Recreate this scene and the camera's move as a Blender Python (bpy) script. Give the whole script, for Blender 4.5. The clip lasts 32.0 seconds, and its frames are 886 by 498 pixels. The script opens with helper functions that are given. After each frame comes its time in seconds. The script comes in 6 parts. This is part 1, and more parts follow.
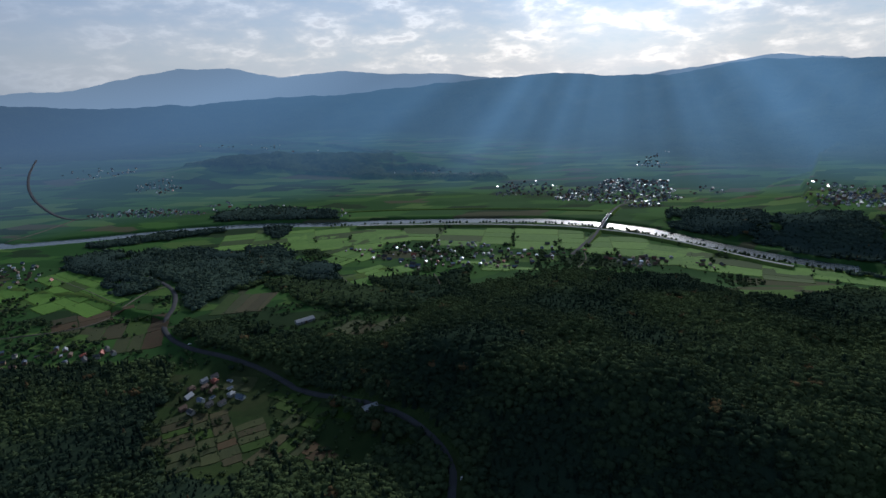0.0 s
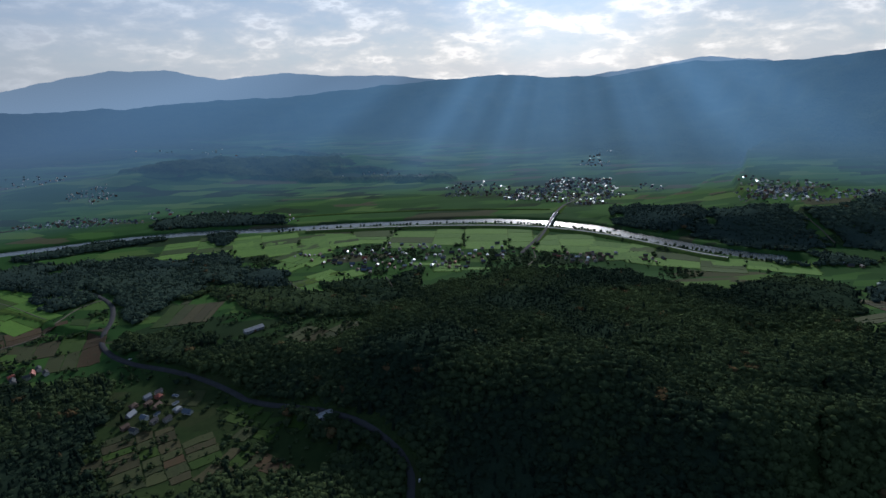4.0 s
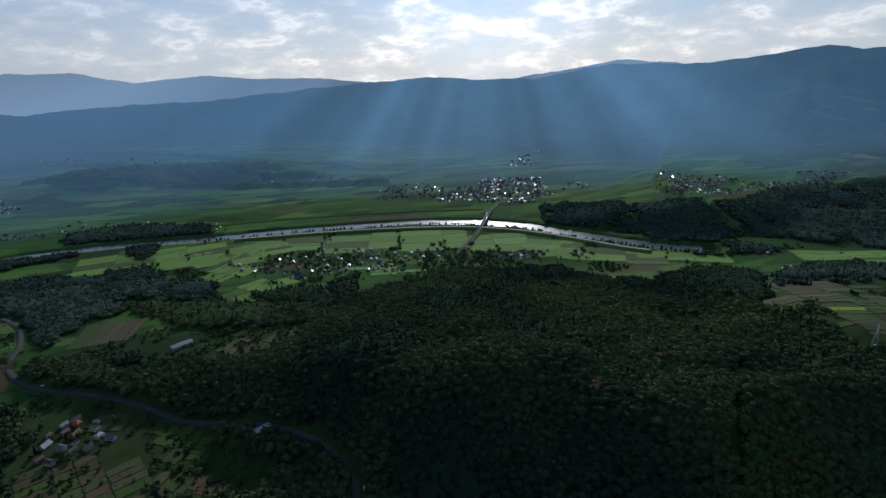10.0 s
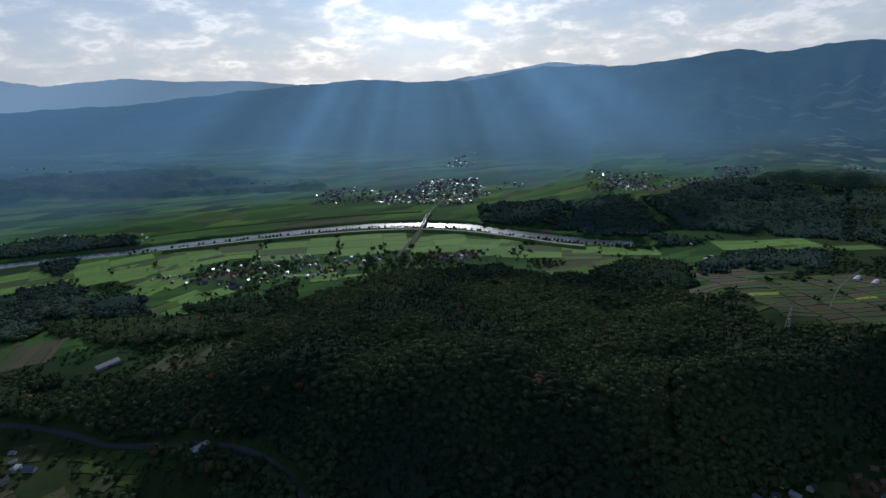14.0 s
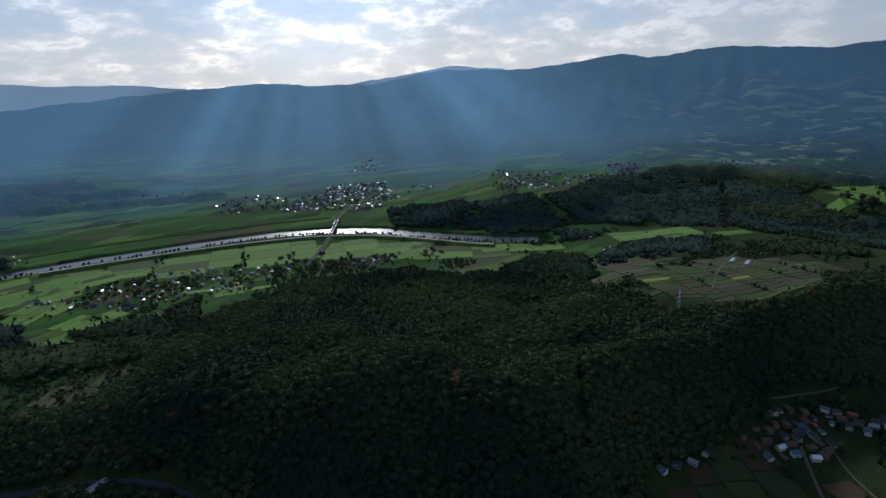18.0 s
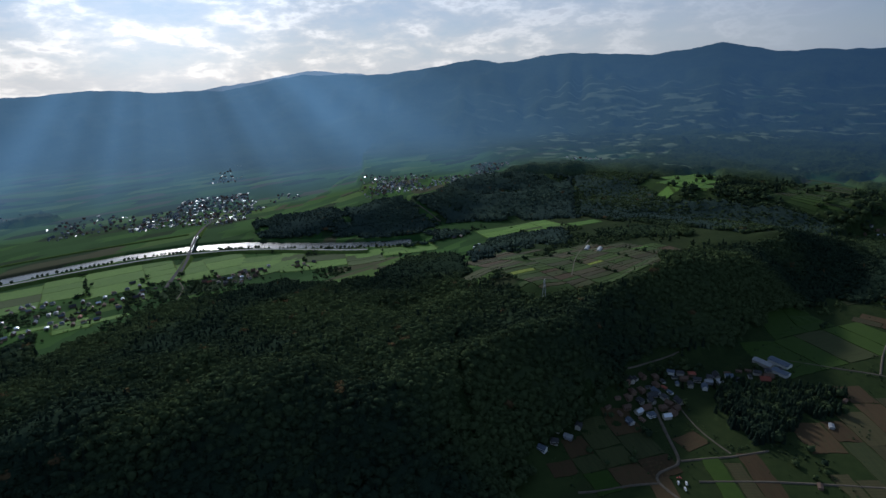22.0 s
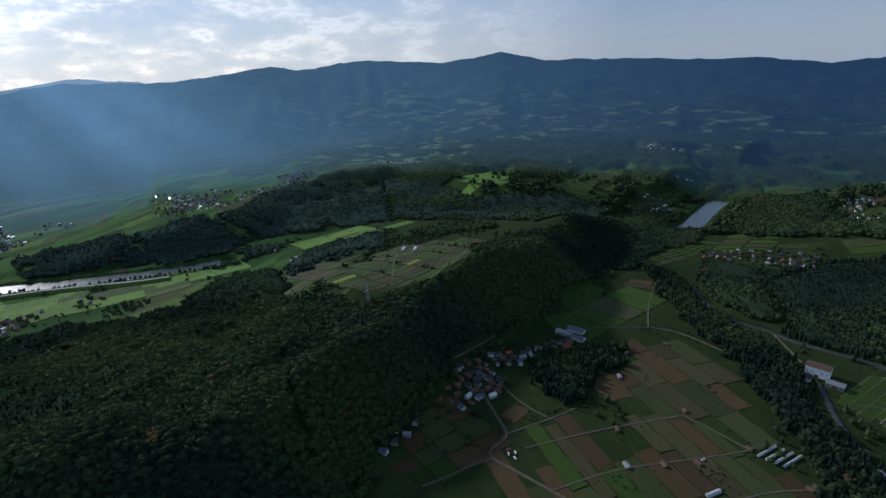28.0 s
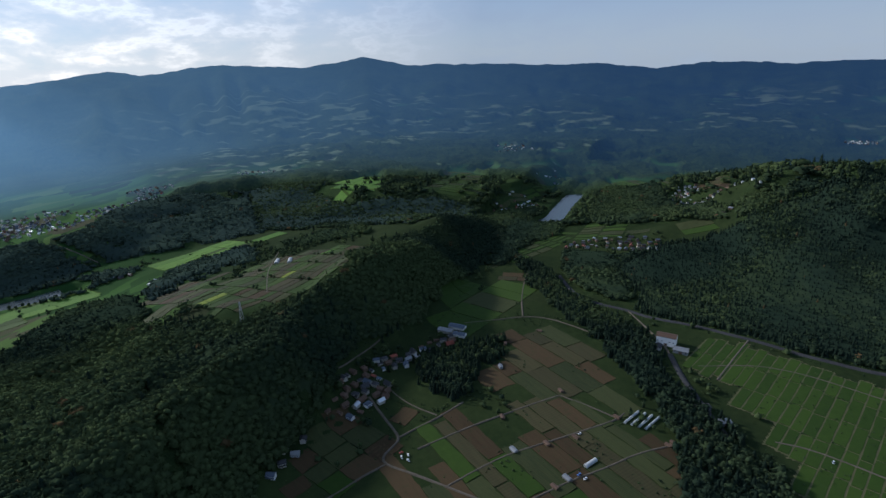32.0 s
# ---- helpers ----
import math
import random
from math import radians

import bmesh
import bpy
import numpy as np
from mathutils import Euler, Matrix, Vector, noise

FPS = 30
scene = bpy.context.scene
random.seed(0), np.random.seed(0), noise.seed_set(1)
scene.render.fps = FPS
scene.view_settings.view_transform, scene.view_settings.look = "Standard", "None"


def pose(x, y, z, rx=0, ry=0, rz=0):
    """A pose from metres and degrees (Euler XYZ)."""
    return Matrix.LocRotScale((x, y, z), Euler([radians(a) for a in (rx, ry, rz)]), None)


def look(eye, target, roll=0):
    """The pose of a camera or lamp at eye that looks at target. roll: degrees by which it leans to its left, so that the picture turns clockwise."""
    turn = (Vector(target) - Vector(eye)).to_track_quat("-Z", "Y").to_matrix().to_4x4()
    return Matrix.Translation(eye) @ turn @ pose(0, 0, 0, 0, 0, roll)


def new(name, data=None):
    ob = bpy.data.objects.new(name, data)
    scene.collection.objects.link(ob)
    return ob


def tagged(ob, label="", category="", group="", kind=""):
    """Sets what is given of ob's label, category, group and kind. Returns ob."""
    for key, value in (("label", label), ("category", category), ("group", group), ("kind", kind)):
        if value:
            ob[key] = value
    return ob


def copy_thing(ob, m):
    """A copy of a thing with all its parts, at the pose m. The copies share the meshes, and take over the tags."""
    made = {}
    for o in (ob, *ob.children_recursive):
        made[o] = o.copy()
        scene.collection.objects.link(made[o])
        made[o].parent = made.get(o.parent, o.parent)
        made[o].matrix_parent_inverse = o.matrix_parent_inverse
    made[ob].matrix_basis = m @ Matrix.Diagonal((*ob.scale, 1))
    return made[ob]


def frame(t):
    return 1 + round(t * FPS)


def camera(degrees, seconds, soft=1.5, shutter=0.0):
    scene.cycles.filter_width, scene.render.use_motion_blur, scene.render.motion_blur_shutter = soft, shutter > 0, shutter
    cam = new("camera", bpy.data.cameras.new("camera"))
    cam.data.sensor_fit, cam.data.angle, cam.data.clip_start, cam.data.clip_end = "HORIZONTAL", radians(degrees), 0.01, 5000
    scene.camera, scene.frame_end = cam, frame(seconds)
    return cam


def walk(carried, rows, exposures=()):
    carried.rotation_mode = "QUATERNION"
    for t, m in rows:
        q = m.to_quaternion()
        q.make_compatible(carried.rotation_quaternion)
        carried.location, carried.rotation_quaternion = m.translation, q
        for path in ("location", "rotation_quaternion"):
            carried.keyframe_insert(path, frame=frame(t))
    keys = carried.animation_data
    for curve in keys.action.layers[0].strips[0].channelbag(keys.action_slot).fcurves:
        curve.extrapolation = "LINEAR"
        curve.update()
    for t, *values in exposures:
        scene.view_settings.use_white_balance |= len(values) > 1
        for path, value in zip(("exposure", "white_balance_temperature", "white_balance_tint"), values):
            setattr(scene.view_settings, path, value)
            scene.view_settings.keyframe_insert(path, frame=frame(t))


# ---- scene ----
EYE = 330.0
TURN = ((0, 0.0), (0.5, 0.81), (1, 1.58), (2, 3.03), (3, 4.39), (3.5, 4.92), (5.5, 7.19), (6, 7.68), (7, 8.74), (8, 10.1),
        (9, 11.43), (10, 12.69), (11, 13.93), (12, 15.27), (12.5, 16.1), (13, 17.14), (14, 19.37), (14.5, 20.54), (16.5, 24.93),
        (17, 26.26), (18, 29.25), (19, 32.44), (20, 35.87), (21, 39.59), (22, 43.35), (23, 47.01), (24, 50.27), (25, 53.42),
        (25.5, 55.0), (27.5, 61.78), (28, 63.54), (29, 67.24), (30, 70.75), (31, 74.04), (32, 77.28))


def heading(t_yaw, pitch=18.48, roll=2.11):
    """The hovering camera's pose: compass turn to the right, tilt down and lean in degrees."""
    return pose(0, 0, EYE, 90 - pitch, 0, -t_yaw) @ pose(0, 0, 0, 0, 0, -roll)


cam = camera(79.0, 32.0, 1.5)
# the clip's camera opens up a little as it turns away from the sun
EXPOSURE = ((0, 0.0), (14, 0.0), (20, -0.05), (25, 0.0), (28, 0.16), (32, 0.36))
walk(cam, [(t, heading(a)) for t, a in TURN], [(t, stops, 5720, 15) for t, stops in EXPOSURE])
# ---- world and sun: a low evening sun ahead, behind broken cloud ----
SUN_AZ, SUN_EL = 18.0, 26.0


def node(tree, kind, **values):
    n = tree.nodes.new(kind)
    for key, value in values.items():
        if key in n.inputs:
            n.inputs[key].default_value = value
    return n


def sky_world():
    world = bpy.data.worlds.new("sky")
    scene.world = world
    world.use_nodes = True
    t = world.node_tree
    t.nodes.clear()
    link = t.links.new
    sky = t.nodes.new("ShaderNodeTexSky")
    sky.sky_type = "NISHITA"
    sky.sun_disc = False
    sky.sun_elevation, sky.sun_rotation = radians(SUN_EL), radians(SUN_AZ)
    sky.air_density, sky.dust_density, sky.ozone_density = 1.0, 0.5, 3.0
    place = t.nodes.new("ShaderNodeTexCoord")
    split = t.nodes.new("ShaderNodeSeparateXYZ")
    link(place.outputs["Generated"], split.inputs[0])
    # heaped clouds, wider than high
    squash = t.nodes.new("ShaderNodeVectorMath"); squash.operation = "MULTIPLY"
    squash.inputs[1].default_value = (1.0, 1.0, 2.8)
    link(place.outputs["Generated"], squash.inputs[0])
    big = node(t, "ShaderNodeTexNoise", Scale=11.0, Detail=10.0, Roughness=0.58, Distortion=0.12)
    link(squash.outputs[0], big.inputs["Vector"])
    cover = t.nodes.new("ShaderNodeValToRGB")
    cover.color_ramp.elements[0].position, cover.color_ramp.elements[1].position = 0.42, 0.66
    link(big.outputs["Fac"], cover.inputs[0])
    # clouds glow most round the sun
    sun_dir = node(t, "ShaderNodeCombineXYZ", X=math.sin(radians(SUN_AZ)) * math.cos(radians(11)),
                   Y=math.cos(radians(SUN_AZ)) * math.cos(radians(11)), Z=math.sin(radians(11)))
    dot = t.nodes.new("ShaderNodeVectorMath"); dot.operation = "DOT_PRODUCT"
    link(place.outputs["Generated"], dot.inputs[0]); link(sun_dir.outputs[0], dot.inputs[1])
    glow = t.nodes.new("ShaderNodeMapRange")
    glow.inputs["From Min"].default_value, glow.inputs["From Max"].default_value = 0.45, 1.0
    glow.inputs["To Min"].default_value, glow.inputs["To Max"].default_value = 0.0, 1.0
    link(dot.outputs["Value"], glow.inputs["Value"])
    cloud_colour = t.nodes.new("ShaderNodeMix"); cloud_colour.data_type = "RGBA"
    cloud_colour.inputs["A"].default_value = CLOUD_SHADE
    cloud_colour.inputs["B"].default_value = CLOUD_LIT
    link(glow.outputs[0], cloud_colour.inputs["Factor"])
    # thin veil everywhere, thicker puffs with bright rims
    veil = t.nodes.new("ShaderNodeMapRange")
    veil.inputs["To Min"].default_value, veil.inputs["To Max"].default_value = 0.88, 0.98
    link(cover.outputs["Color"], veil.inputs["Value"])
    rim = t.nodes.new("ShaderNodeValToRGB")
    e = rim.color_ramp.elements
    e[0].position, e[0].color = 0.36, (0.70, 0.82, 0.92, 1)
    e[1].position, e[1].color = 0.74, (1.02, 1.03, 1.04, 1)
    for where, c in ((0.47, (0.82, 0.89, 0.95, 1)), (0.54, (1.04, 1.05, 1.04, 1)), (0.61, (1.50, 1.44, 1.35, 1)), (0.66, (1.16, 1.13, 1.09, 1))):
        x = e.new(where); x.color = c
    link(big.outputs["Fac"], rim.inputs[0])
    shaped = t.nodes.new("ShaderNodeMix"); shaped.data_type = "RGBA"; shaped.blend_type = "MULTIPLY"
    link(glow.outputs[0], shaped.inputs["Factor"])
    link(cloud_colour.outputs["Result"], shaped.inputs["A"]); link(rim.outputs[0], shaped.inputs["B"])
    # the deck thickens overhead
    deck = t.nodes.new("ShaderNodeMapRange"); deck.interpolation_type = "SMOOTHSTEP"
    deck.inputs["From Min"].default_value, deck.inputs["From Max"].default_value = 0.13, 0.55
    deck.inputs["To Min"].default_value, deck.inputs["To Max"].default_value = 1.0, DECK
    link(split.outputs[2], deck.inputs["Value"])
    thick = t.nodes.new("ShaderNodeVectorMath"); thick.operation = "SCALE"
    link(shaped.outputs["Result"], thick.inputs[0]); link(deck.outputs[0], thick.inputs["Scale"])
    # warm light low over the hills
    low = t.nodes.new("ShaderNodeMapRange"); low.interpolation_type = "SMOOTHSTEP"
    low.inputs["From Min"].default_value, low.inputs["From Max"].default_value = 0.13, 0.02
    link(split.outputs[2], low.inputs["Value"])
    warm = t.nodes.new("ShaderNodeMix"); warm.data_type = "RGBA"; warm.blend_type = "MULTIPLY"
    warm.inputs["B"].default_value = (1.24, 1.12, 0.98, 1)
    link(low.outputs[0], warm.inputs["Factor"]); link(thick.outputs[0], warm.inputs["A"])
    # the cloud right before the sun shines through
    core = t.nodes.new("ShaderNodeMapRange"); core.interpolation_type = "SMOOTHSTEP"
    core.inputs["From Min"].default_value, core.inputs["From Max"].default_value = 0.965, 1.0
    core.inputs["To Min"].default_value, core.inputs["To Max"].default_value = 1.0, 1.35
    link(dot.outputs["Value"], core.inputs["Value"])
    burst = t.nodes.new("ShaderNodeVectorMath"); burst.operation = "SCALE"
    link(warm.outputs["Result"], burst.inputs[0]); link(core.outputs[0], burst.inputs["Scale"])
    mixed = t.nodes.new("ShaderNodeMix"); mixed.data_type = "RGBA"
    blue = t.nodes.new("ShaderNodeMapRange"); blue.interpolation_type = "SMOOTHSTEP"
    blue.inputs["From Min"].default_value, blue.inputs["From Max"].default_value = 0.22, 0.6
    blue.inputs["To Min"].default_value, blue.inputs["To Max"].default_value = 1.0, 0.5
    link(split.outputs[2], blue.inputs["Value"])
    share = t.nodes.new("ShaderNodeMath"); share.operation = "MULTIPLY"
    link(veil.outputs[0], share.inputs[0]); link(blue.outputs[0], share.inputs[1])
    link(share.outputs[0], mixed.inputs["Factor"])
    link(sky.outputs[0], mixed.inputs["A"]); link(burst.outputs[0], mixed.inputs["B"])
    back = t.nodes.new("ShaderNodeBackground")
    back.inputs["Strength"].default_value = SKY_STRENGTH
    out = t.nodes.new("ShaderNodeOutputWorld")
    link(mixed.outputs["Result"], back.inputs[0]); link(back.outputs[0], out.inputs[0])


CLOUD_SHADE = (2.85, 3.70, 4.65, 1)
CLOUD_LIT = (7.1, 7.7, 8.0, 1)
SKY_STRENGTH = 0.085
DECK = 1.15
sky_world()

sun = new("sun", bpy.data.lights.new("sun", "SUN"))
sun.data.energy, sun.data.angle, sun.data.color = 2.9, radians(4.0), (1.0, 0.94, 0.82)
SUN_WAY = Vector((math.sin(radians(SUN_AZ)) * math.cos(radians(SUN_EL)), math.cos(radians(SUN_AZ)) * math.cos(radians(SUN_EL)), math.sin(radians(SUN_EL))))
sun.matrix_world = look(SUN_WAY * 4000, (0, 0, 0))
# ---- plan in metres: outlines of woods, roads, farmland and villages ----
WOODS, ROADS, FARMLAND, VILLAGES = {}, [], [], []
WOODS['hill_west'] = ((-371, 684), (-257, 655), (-129, 580), (-67, 568), (-31, 619), (10, 726), (155, 785), (373, 795), (383, 664), (410, 575), (482, 524), (279, 266), (20, 303), (7, 348), (-1, 380), (-31, 423), (-86, 460), (-143, 504), (-197, 548), (-266, 593), (-342, 631))
WOODS['hill_east'] = ((402, 640), (462, 583), (440, 419), (489, 354), (543, 327), (595, 281), (832, 280), (934, 224), (1127, 168), (1103, 110), (878, 122), (697, 172), (622, 182), (565, 229), (488, 236), (412, 238), (383, 240), (329, 245), (268, 225), (182, 338))
WOODS['hill_mid'] = ((-36, 569), (2, 570), (68, 763), (144, 789), (235, 835), (340, 673), (394, 519), (481, 506), (504, 408), (502, 349), (548, 330), (485, 233), (388, 228), (336, 248), (261, 196), (-116, 445), (-124, 575))
WOODS['south_slope'] = ((-593, 587), (-466, 585), (-352, 593), (-311, 529), (-303, 445), (-256, 392), (-185, 357), (-158, 391), (-115, 379), (-76, 374), (-55, 408), (-9, 378), (-5, 342), (-5, 306), (-373, 323))
WOODS['ravine'] = ((904, 67), (886, 25), (772, -13), (679, -79), (638, -116), (544, -126), (472, -159), (410, -185), (346, -180), (335, -110), (457, -118), (515, -88), (582, -71), (647, -41), (726, 3), (809, 49))
WOODS['grove_village'] = ((548, 158), (573, 130), (614, 72), (573, 55), (546, 84), (496, 88), (469, 102), (490, 135))
WOODS['right_hill'] = ((857, -93), (775, -119), (700, -106), (653, -229), (613, -276), (584, -382), (1764, -1013), (999, -466), (1017, -393), (977, -313), (949, -229), (940, -165))
WOODS['knoll'] = ((1136, -60), (1398, -101), (1487, -162), (1193, -247), (1025, -307), (1002, -293), (1039, -199), (1056, -109))
WOODS['west_band'] = ((-747, 1000), (-689, 1055), (-487, 966), (-388, 956), (-301, 844), (-348, 793), (-373, 708), (-459, 857), (-563, 853), (-694, 937))
WOODS['west_patch'] = ((-605, 892), (-535, 894), (-471, 832), (-506, 792), (-563, 836))
WOODS['mid_band'] = ((-348, 793), (-296, 829), (-181, 693), (-67, 657), (-44, 665), (-83, 749), (-209, 820), (-277, 865), (-338, 843))
WOODS['river_grove'] = ((-553, 1251), (-582, 1380), (-449, 1387), (-273, 1318), (-244, 1232), (-378, 1229), (-483, 1224))
WOODS['small_wood_a'] = ((-273, 906), (-234, 933), (-179, 890), (-176, 842), (-247, 859))
WOODS['small_wood_b'] = ((-403, 1034), (-326, 1040), (-284, 969), (-345, 956))
WOODS['village_edge'] = ((-123, 803), (-23, 814), (43, 843), (47, 783), (-23, 728), (-83, 749))
WOODS['terrace_wood'] = ((-2346, 2770), (-2159, 2913), (-1843, 3102), (-1137, 3181), (-604, 2683), (-184, 2271), (-278, 1914), (-1011, 2575), (-1444, 2394), (-1784, 2382), (-2004, 2346))
WOODS['terrace_wood_b'] = ((-904, 1922), (-822, 2403), (-359, 1925), (-77, 1882), (171, 1774), (142, 1664), (-149, 1776), (-426, 1845), (-738, 1854))
WOODS['plateau_wood_a'] = ((630, 609), (772, 661), (885, 577), (760, 489), (695, 546), (590, 546))
WOODS['plateau_wood_b'] = ((453, 640), (568, 682), (631, 624), (536, 505), (478, 525), (434, 585))
WOODS['plateau_wood_c'] = ((878, 511), (923, 457), (935, 367), (875, 333), (826, 432))
WOODS['right_hill_top'] = ((954, -239), (971, -311), (1013, -391), (1008, -469), (1805, -1061), (867, -534), (897, -358))
WOODS['valley_copse'] = ((960, -13), (926, -90), (850, -119), (747, -104), (755, -62), (814, -23), (888, 1))
WOODS['bend_wood'] = ((621, 801), (675, 848), (765, 807), (794, 755), (721, 760), (639, 769))
WOODS['river_wood'] = ((958, 197), (1193, 178), (1293, 47), (1228, 31), (1150, -14), (1050, 3), (1001, 51), (879, 93), (878, 122))
WOODS['village_side'] = ((955, -190), (949, -238), (904, -169), (829, -125), (915, -94), (923, -154))
WOODS['gap_wood'] = ((1046, -348), (1052, -419), (1015, -473), (1013, -391), (971, -311), (994, -300), (1028, -317))
WOODS['far_right_dark'] = ((1618, 239), (1943, 184), (2106, -13), (1985, -301), (1730, -443), (1052, -419), (1764, -1013), (2176, -1222), (2284, -842), (2308, -236), (2281, 457), (1834, 574))
WOODS['bluff_west'] = ((518, 1190), (606, 1136), (676, 1073), (644, 998), (592, 981), (566, 983), (517, 1018), (471, 1065))
WOODS['bluff_mid'] = ((676, 1037), (730, 1020), (783, 972), (782, 923), (783, 869), (786, 839), (684, 838), (631, 872), (582, 964), (580, 984), (611, 1014))
WOODS['bluff_east'] = ((821, 953), (892, 957), (1043, 998), (1159, 949), (1312, 851), (994, 620), (922, 733), (811, 843), (810, 872))
WOODS['bluff_far'] = ((854, 866), (963, 957), (1151, 911), (1272, 844), (1436, 800), (1510, 671), (1372, 596), (1223, 596), (1166, 513), (1200, 396), (1215, 303), (1210, 207), (1198, 139), (950, 272), (954, 424), (1013, 609), (964, 755))
WOODS['terrace_far'] = ((1503, 723), (1884, 718), (1903, 508), (1776, 378), (1618, 381), (1272, 359), (1216, 387), (1424, 458), (1469, 566))
WOODS['west_dark'] = ((-1819, 2894), (-1439, 3122), (-924, 3014), (-603, 2677), (-233, 2282), (-157, 1904), (-358, 1917), (-754, 2430), (-1118, 2576), (-1504, 2501))
WOODS['west_dark_b'] = ((-607, 1945), (-355, 1895), (-37, 1858), (190, 1778), (211, 1647), (-35, 1690), (-340, 1792), (-564, 1858))
WOODS['west_dark_c'] = ((-2287, 2850), (-1987, 2975), (-1819, 2894), (-1504, 2501), (-1845, 2543), (-2195, 2721))
WOODS['west_ridge_wood'] = ((-745, 998), (-702, 1037), (-506, 1035), (-332, 984), (-229, 914), (-168, 854), (-171, 814), (-298, 868), (-414, 917), (-622, 958))
WOODS['west_copse'] = ((-266, 895), (-185, 893), (-163, 834), (-230, 831))
WOODS['river_strip'] = ((-767, 1104), (-653, 1142), (-591, 1227), (-511, 1228), (-490, 1157), (-561, 1131), (-644, 1101), (-724, 1073))
WOODS['river_strip_b'] = ((-438, 1228), (-372, 1233), (-340, 1151), (-338, 1089), (-364, 1093), (-393, 1149))
WOODS['farm_wood'] = ((-123, 736), (-57, 748), (11, 752), (33, 685), (-21, 652), (-99, 669), (-148, 684))
ROADS.append(('valley_road', 6.5, 'asphalt', ((-518, 883), (-460, 838), (-429, 796), (-406, 742), (-398, 694), (-383, 661), (-342, 620), (-271, 587), (-203, 545), (-140, 493), (-85, 452), (-39, 424), (-10, 388), (3, 362), (0, 342), (-5, 306))))
ROADS.append(('farm_road', 4, 'gravel', ((-460, 838), (-487, 809), (-485, 741), (-505, 696), (-548, 676), (-621, 660))))
ROADS.append(('farm_track', 3, 'gravel', ((-711, 909), (-618, 849), (-511, 770))))
ROADS.append(('bridge_road', 7, 'asphalt', ((337, 1100), (301, 1031), (275, 988), (235, 925))))
ROADS.append(('village_road_north', 6, 'asphalt', ((388, 1199), (419, 1252), (480, 1309), (547, 1375))))
ROADS.append(('village_lane', 3, 'gravel', ((260, 933), (255, 896), (226, 848))))
ROADS.append(('hamlet_road', 4.5, 'gravel', ((466, 192), (435, 166), (415, 147), (404, 140), (390, 145), (378, 149), (369, 143), (361, 111), (352, 84), (342, 54))))
ROADS.append(('field_track_a', 3.5, 'gravel', ((316, 185), (332, 171), (352, 159), (369, 143))))
ROADS.append(('field_track_b', 3.5, 'gravel', ((408, 141), (425, 127), (445, 109), (471, 91))))
ROADS.append(('field_track_c', 3.5, 'gravel', ((394, 120), (428, 83), (453, 53), (478, 21), (498, -7))))
ROADS.append(('field_track_d', 3.5, 'gravel', ((352, 84), (379, 59), (400, 37), (418, 8), (443, -28), (466, -61), (479, -70))))
ROADS.append(('field_track_e', 3.5, 'gravel', ((346, 18), (376, -17), (395, -46), (421, -76), (437, -107))))
ROADS.append(('field_track_f', 2.5, 'gravel', ((498, -7), (485, -35), (470, -61))))
ROADS.append(('footpath', 2, 'gravel', ((482, 173), (467, 156), (456, 138), (446, 113))))
ROADS.append(('meadow_road', 3, 'gravel', ((653, 122), (665, 85), (681, 44), (682, 10), (659, -27), (633, -61), (619, -80))))
ROADS.append(('valley_lane', 3.5, 'gravel', ((681, 44), (744, 51), (808, 51), (885, 46))))
ROADS.append(('hillfoot_road', 6, 'asphalt', ((838, -4), (757, -29), (734, -60), (719, -97), (693, -123), (675, -176), (651, -216), (631, -253), (613, -276), (597, -309), (580, -343), (576, -377))))
ROADS.append(('works_road', 4, 'gravel', ((719, -97), (669, -113), (631, -128), (601, -133))))
ROADS.append(('ravine_road', 6, 'asphalt', ((601, -133), (559, -137), (520, -145), (485, -152), (446, -161))))
ROADS.append(('paddy_road_a', 4, 'gravel', ((457, -198), (452, -223), (437, -248), (422, -268), (409, -291))))
ROADS.append(('paddy_road_b', 4, 'gravel', ((554, -173), (596, -199), (641, -228))))
ROADS.append(('paddy_road_c', 3, 'gravel', ((579, -159), (587, -216), (579, -253), (562, -285), (536, -323), (521, -350))))
ROADS.append(('far_west_road', 8, 'asphalt', ((-898, 1338), (-928, 1318), (-1040, 1397), (-1287, 1659), (-1589, 2075), (-1838, 2474))))
ROADS.append(('west_river_road', 8, 'gravel', ((-928, 1318), (-946, 1184), (-993, 1125))))
ROADS.append(('cutting_road', 5, 'gravel', ((798, 931), (803, 883), (804, 856))))
ROADS.append(('village_path_a', 3, 'gravel', ((-172, 839), (-158, 805), (-145, 781))))
ROADS.append(('village_path_b', 3, 'gravel', ((-16, 824), (-9, 796), (-6, 760))))
ROADS.append(('plateau_lane', 3, 'gravel', ((583, 369), (670, 419), (809, 479))))
ROADS.append(('hill_wall_road', 2.5, 'gravel', ((490, 236), (534, 230), (575, 216))))
FARMLAND.append(('riverside', ((-224, 1120), (-28, 1140), (258, 1084), (385, 1005), (472, 907), (517, 842), (427, 831), (358, 873), (283, 920), (272, 958), (192, 985), (83, 979), (-50, 1049), (-154, 1045)), -11.7, 70, 38, 'rice'))
FARMLAND.append(('east_bank', ((524, 835), (609, 823), (714, 781), (673, 731), (573, 770), (494, 800)), -20.3, 60, 30, 'rice'))
FARMLAND.append(('west_meadows', ((-321, 1115), (-227, 1138), (-166, 1045), (-224, 993), (-338, 1043)), 18.6, 45, 30, 'rice'))
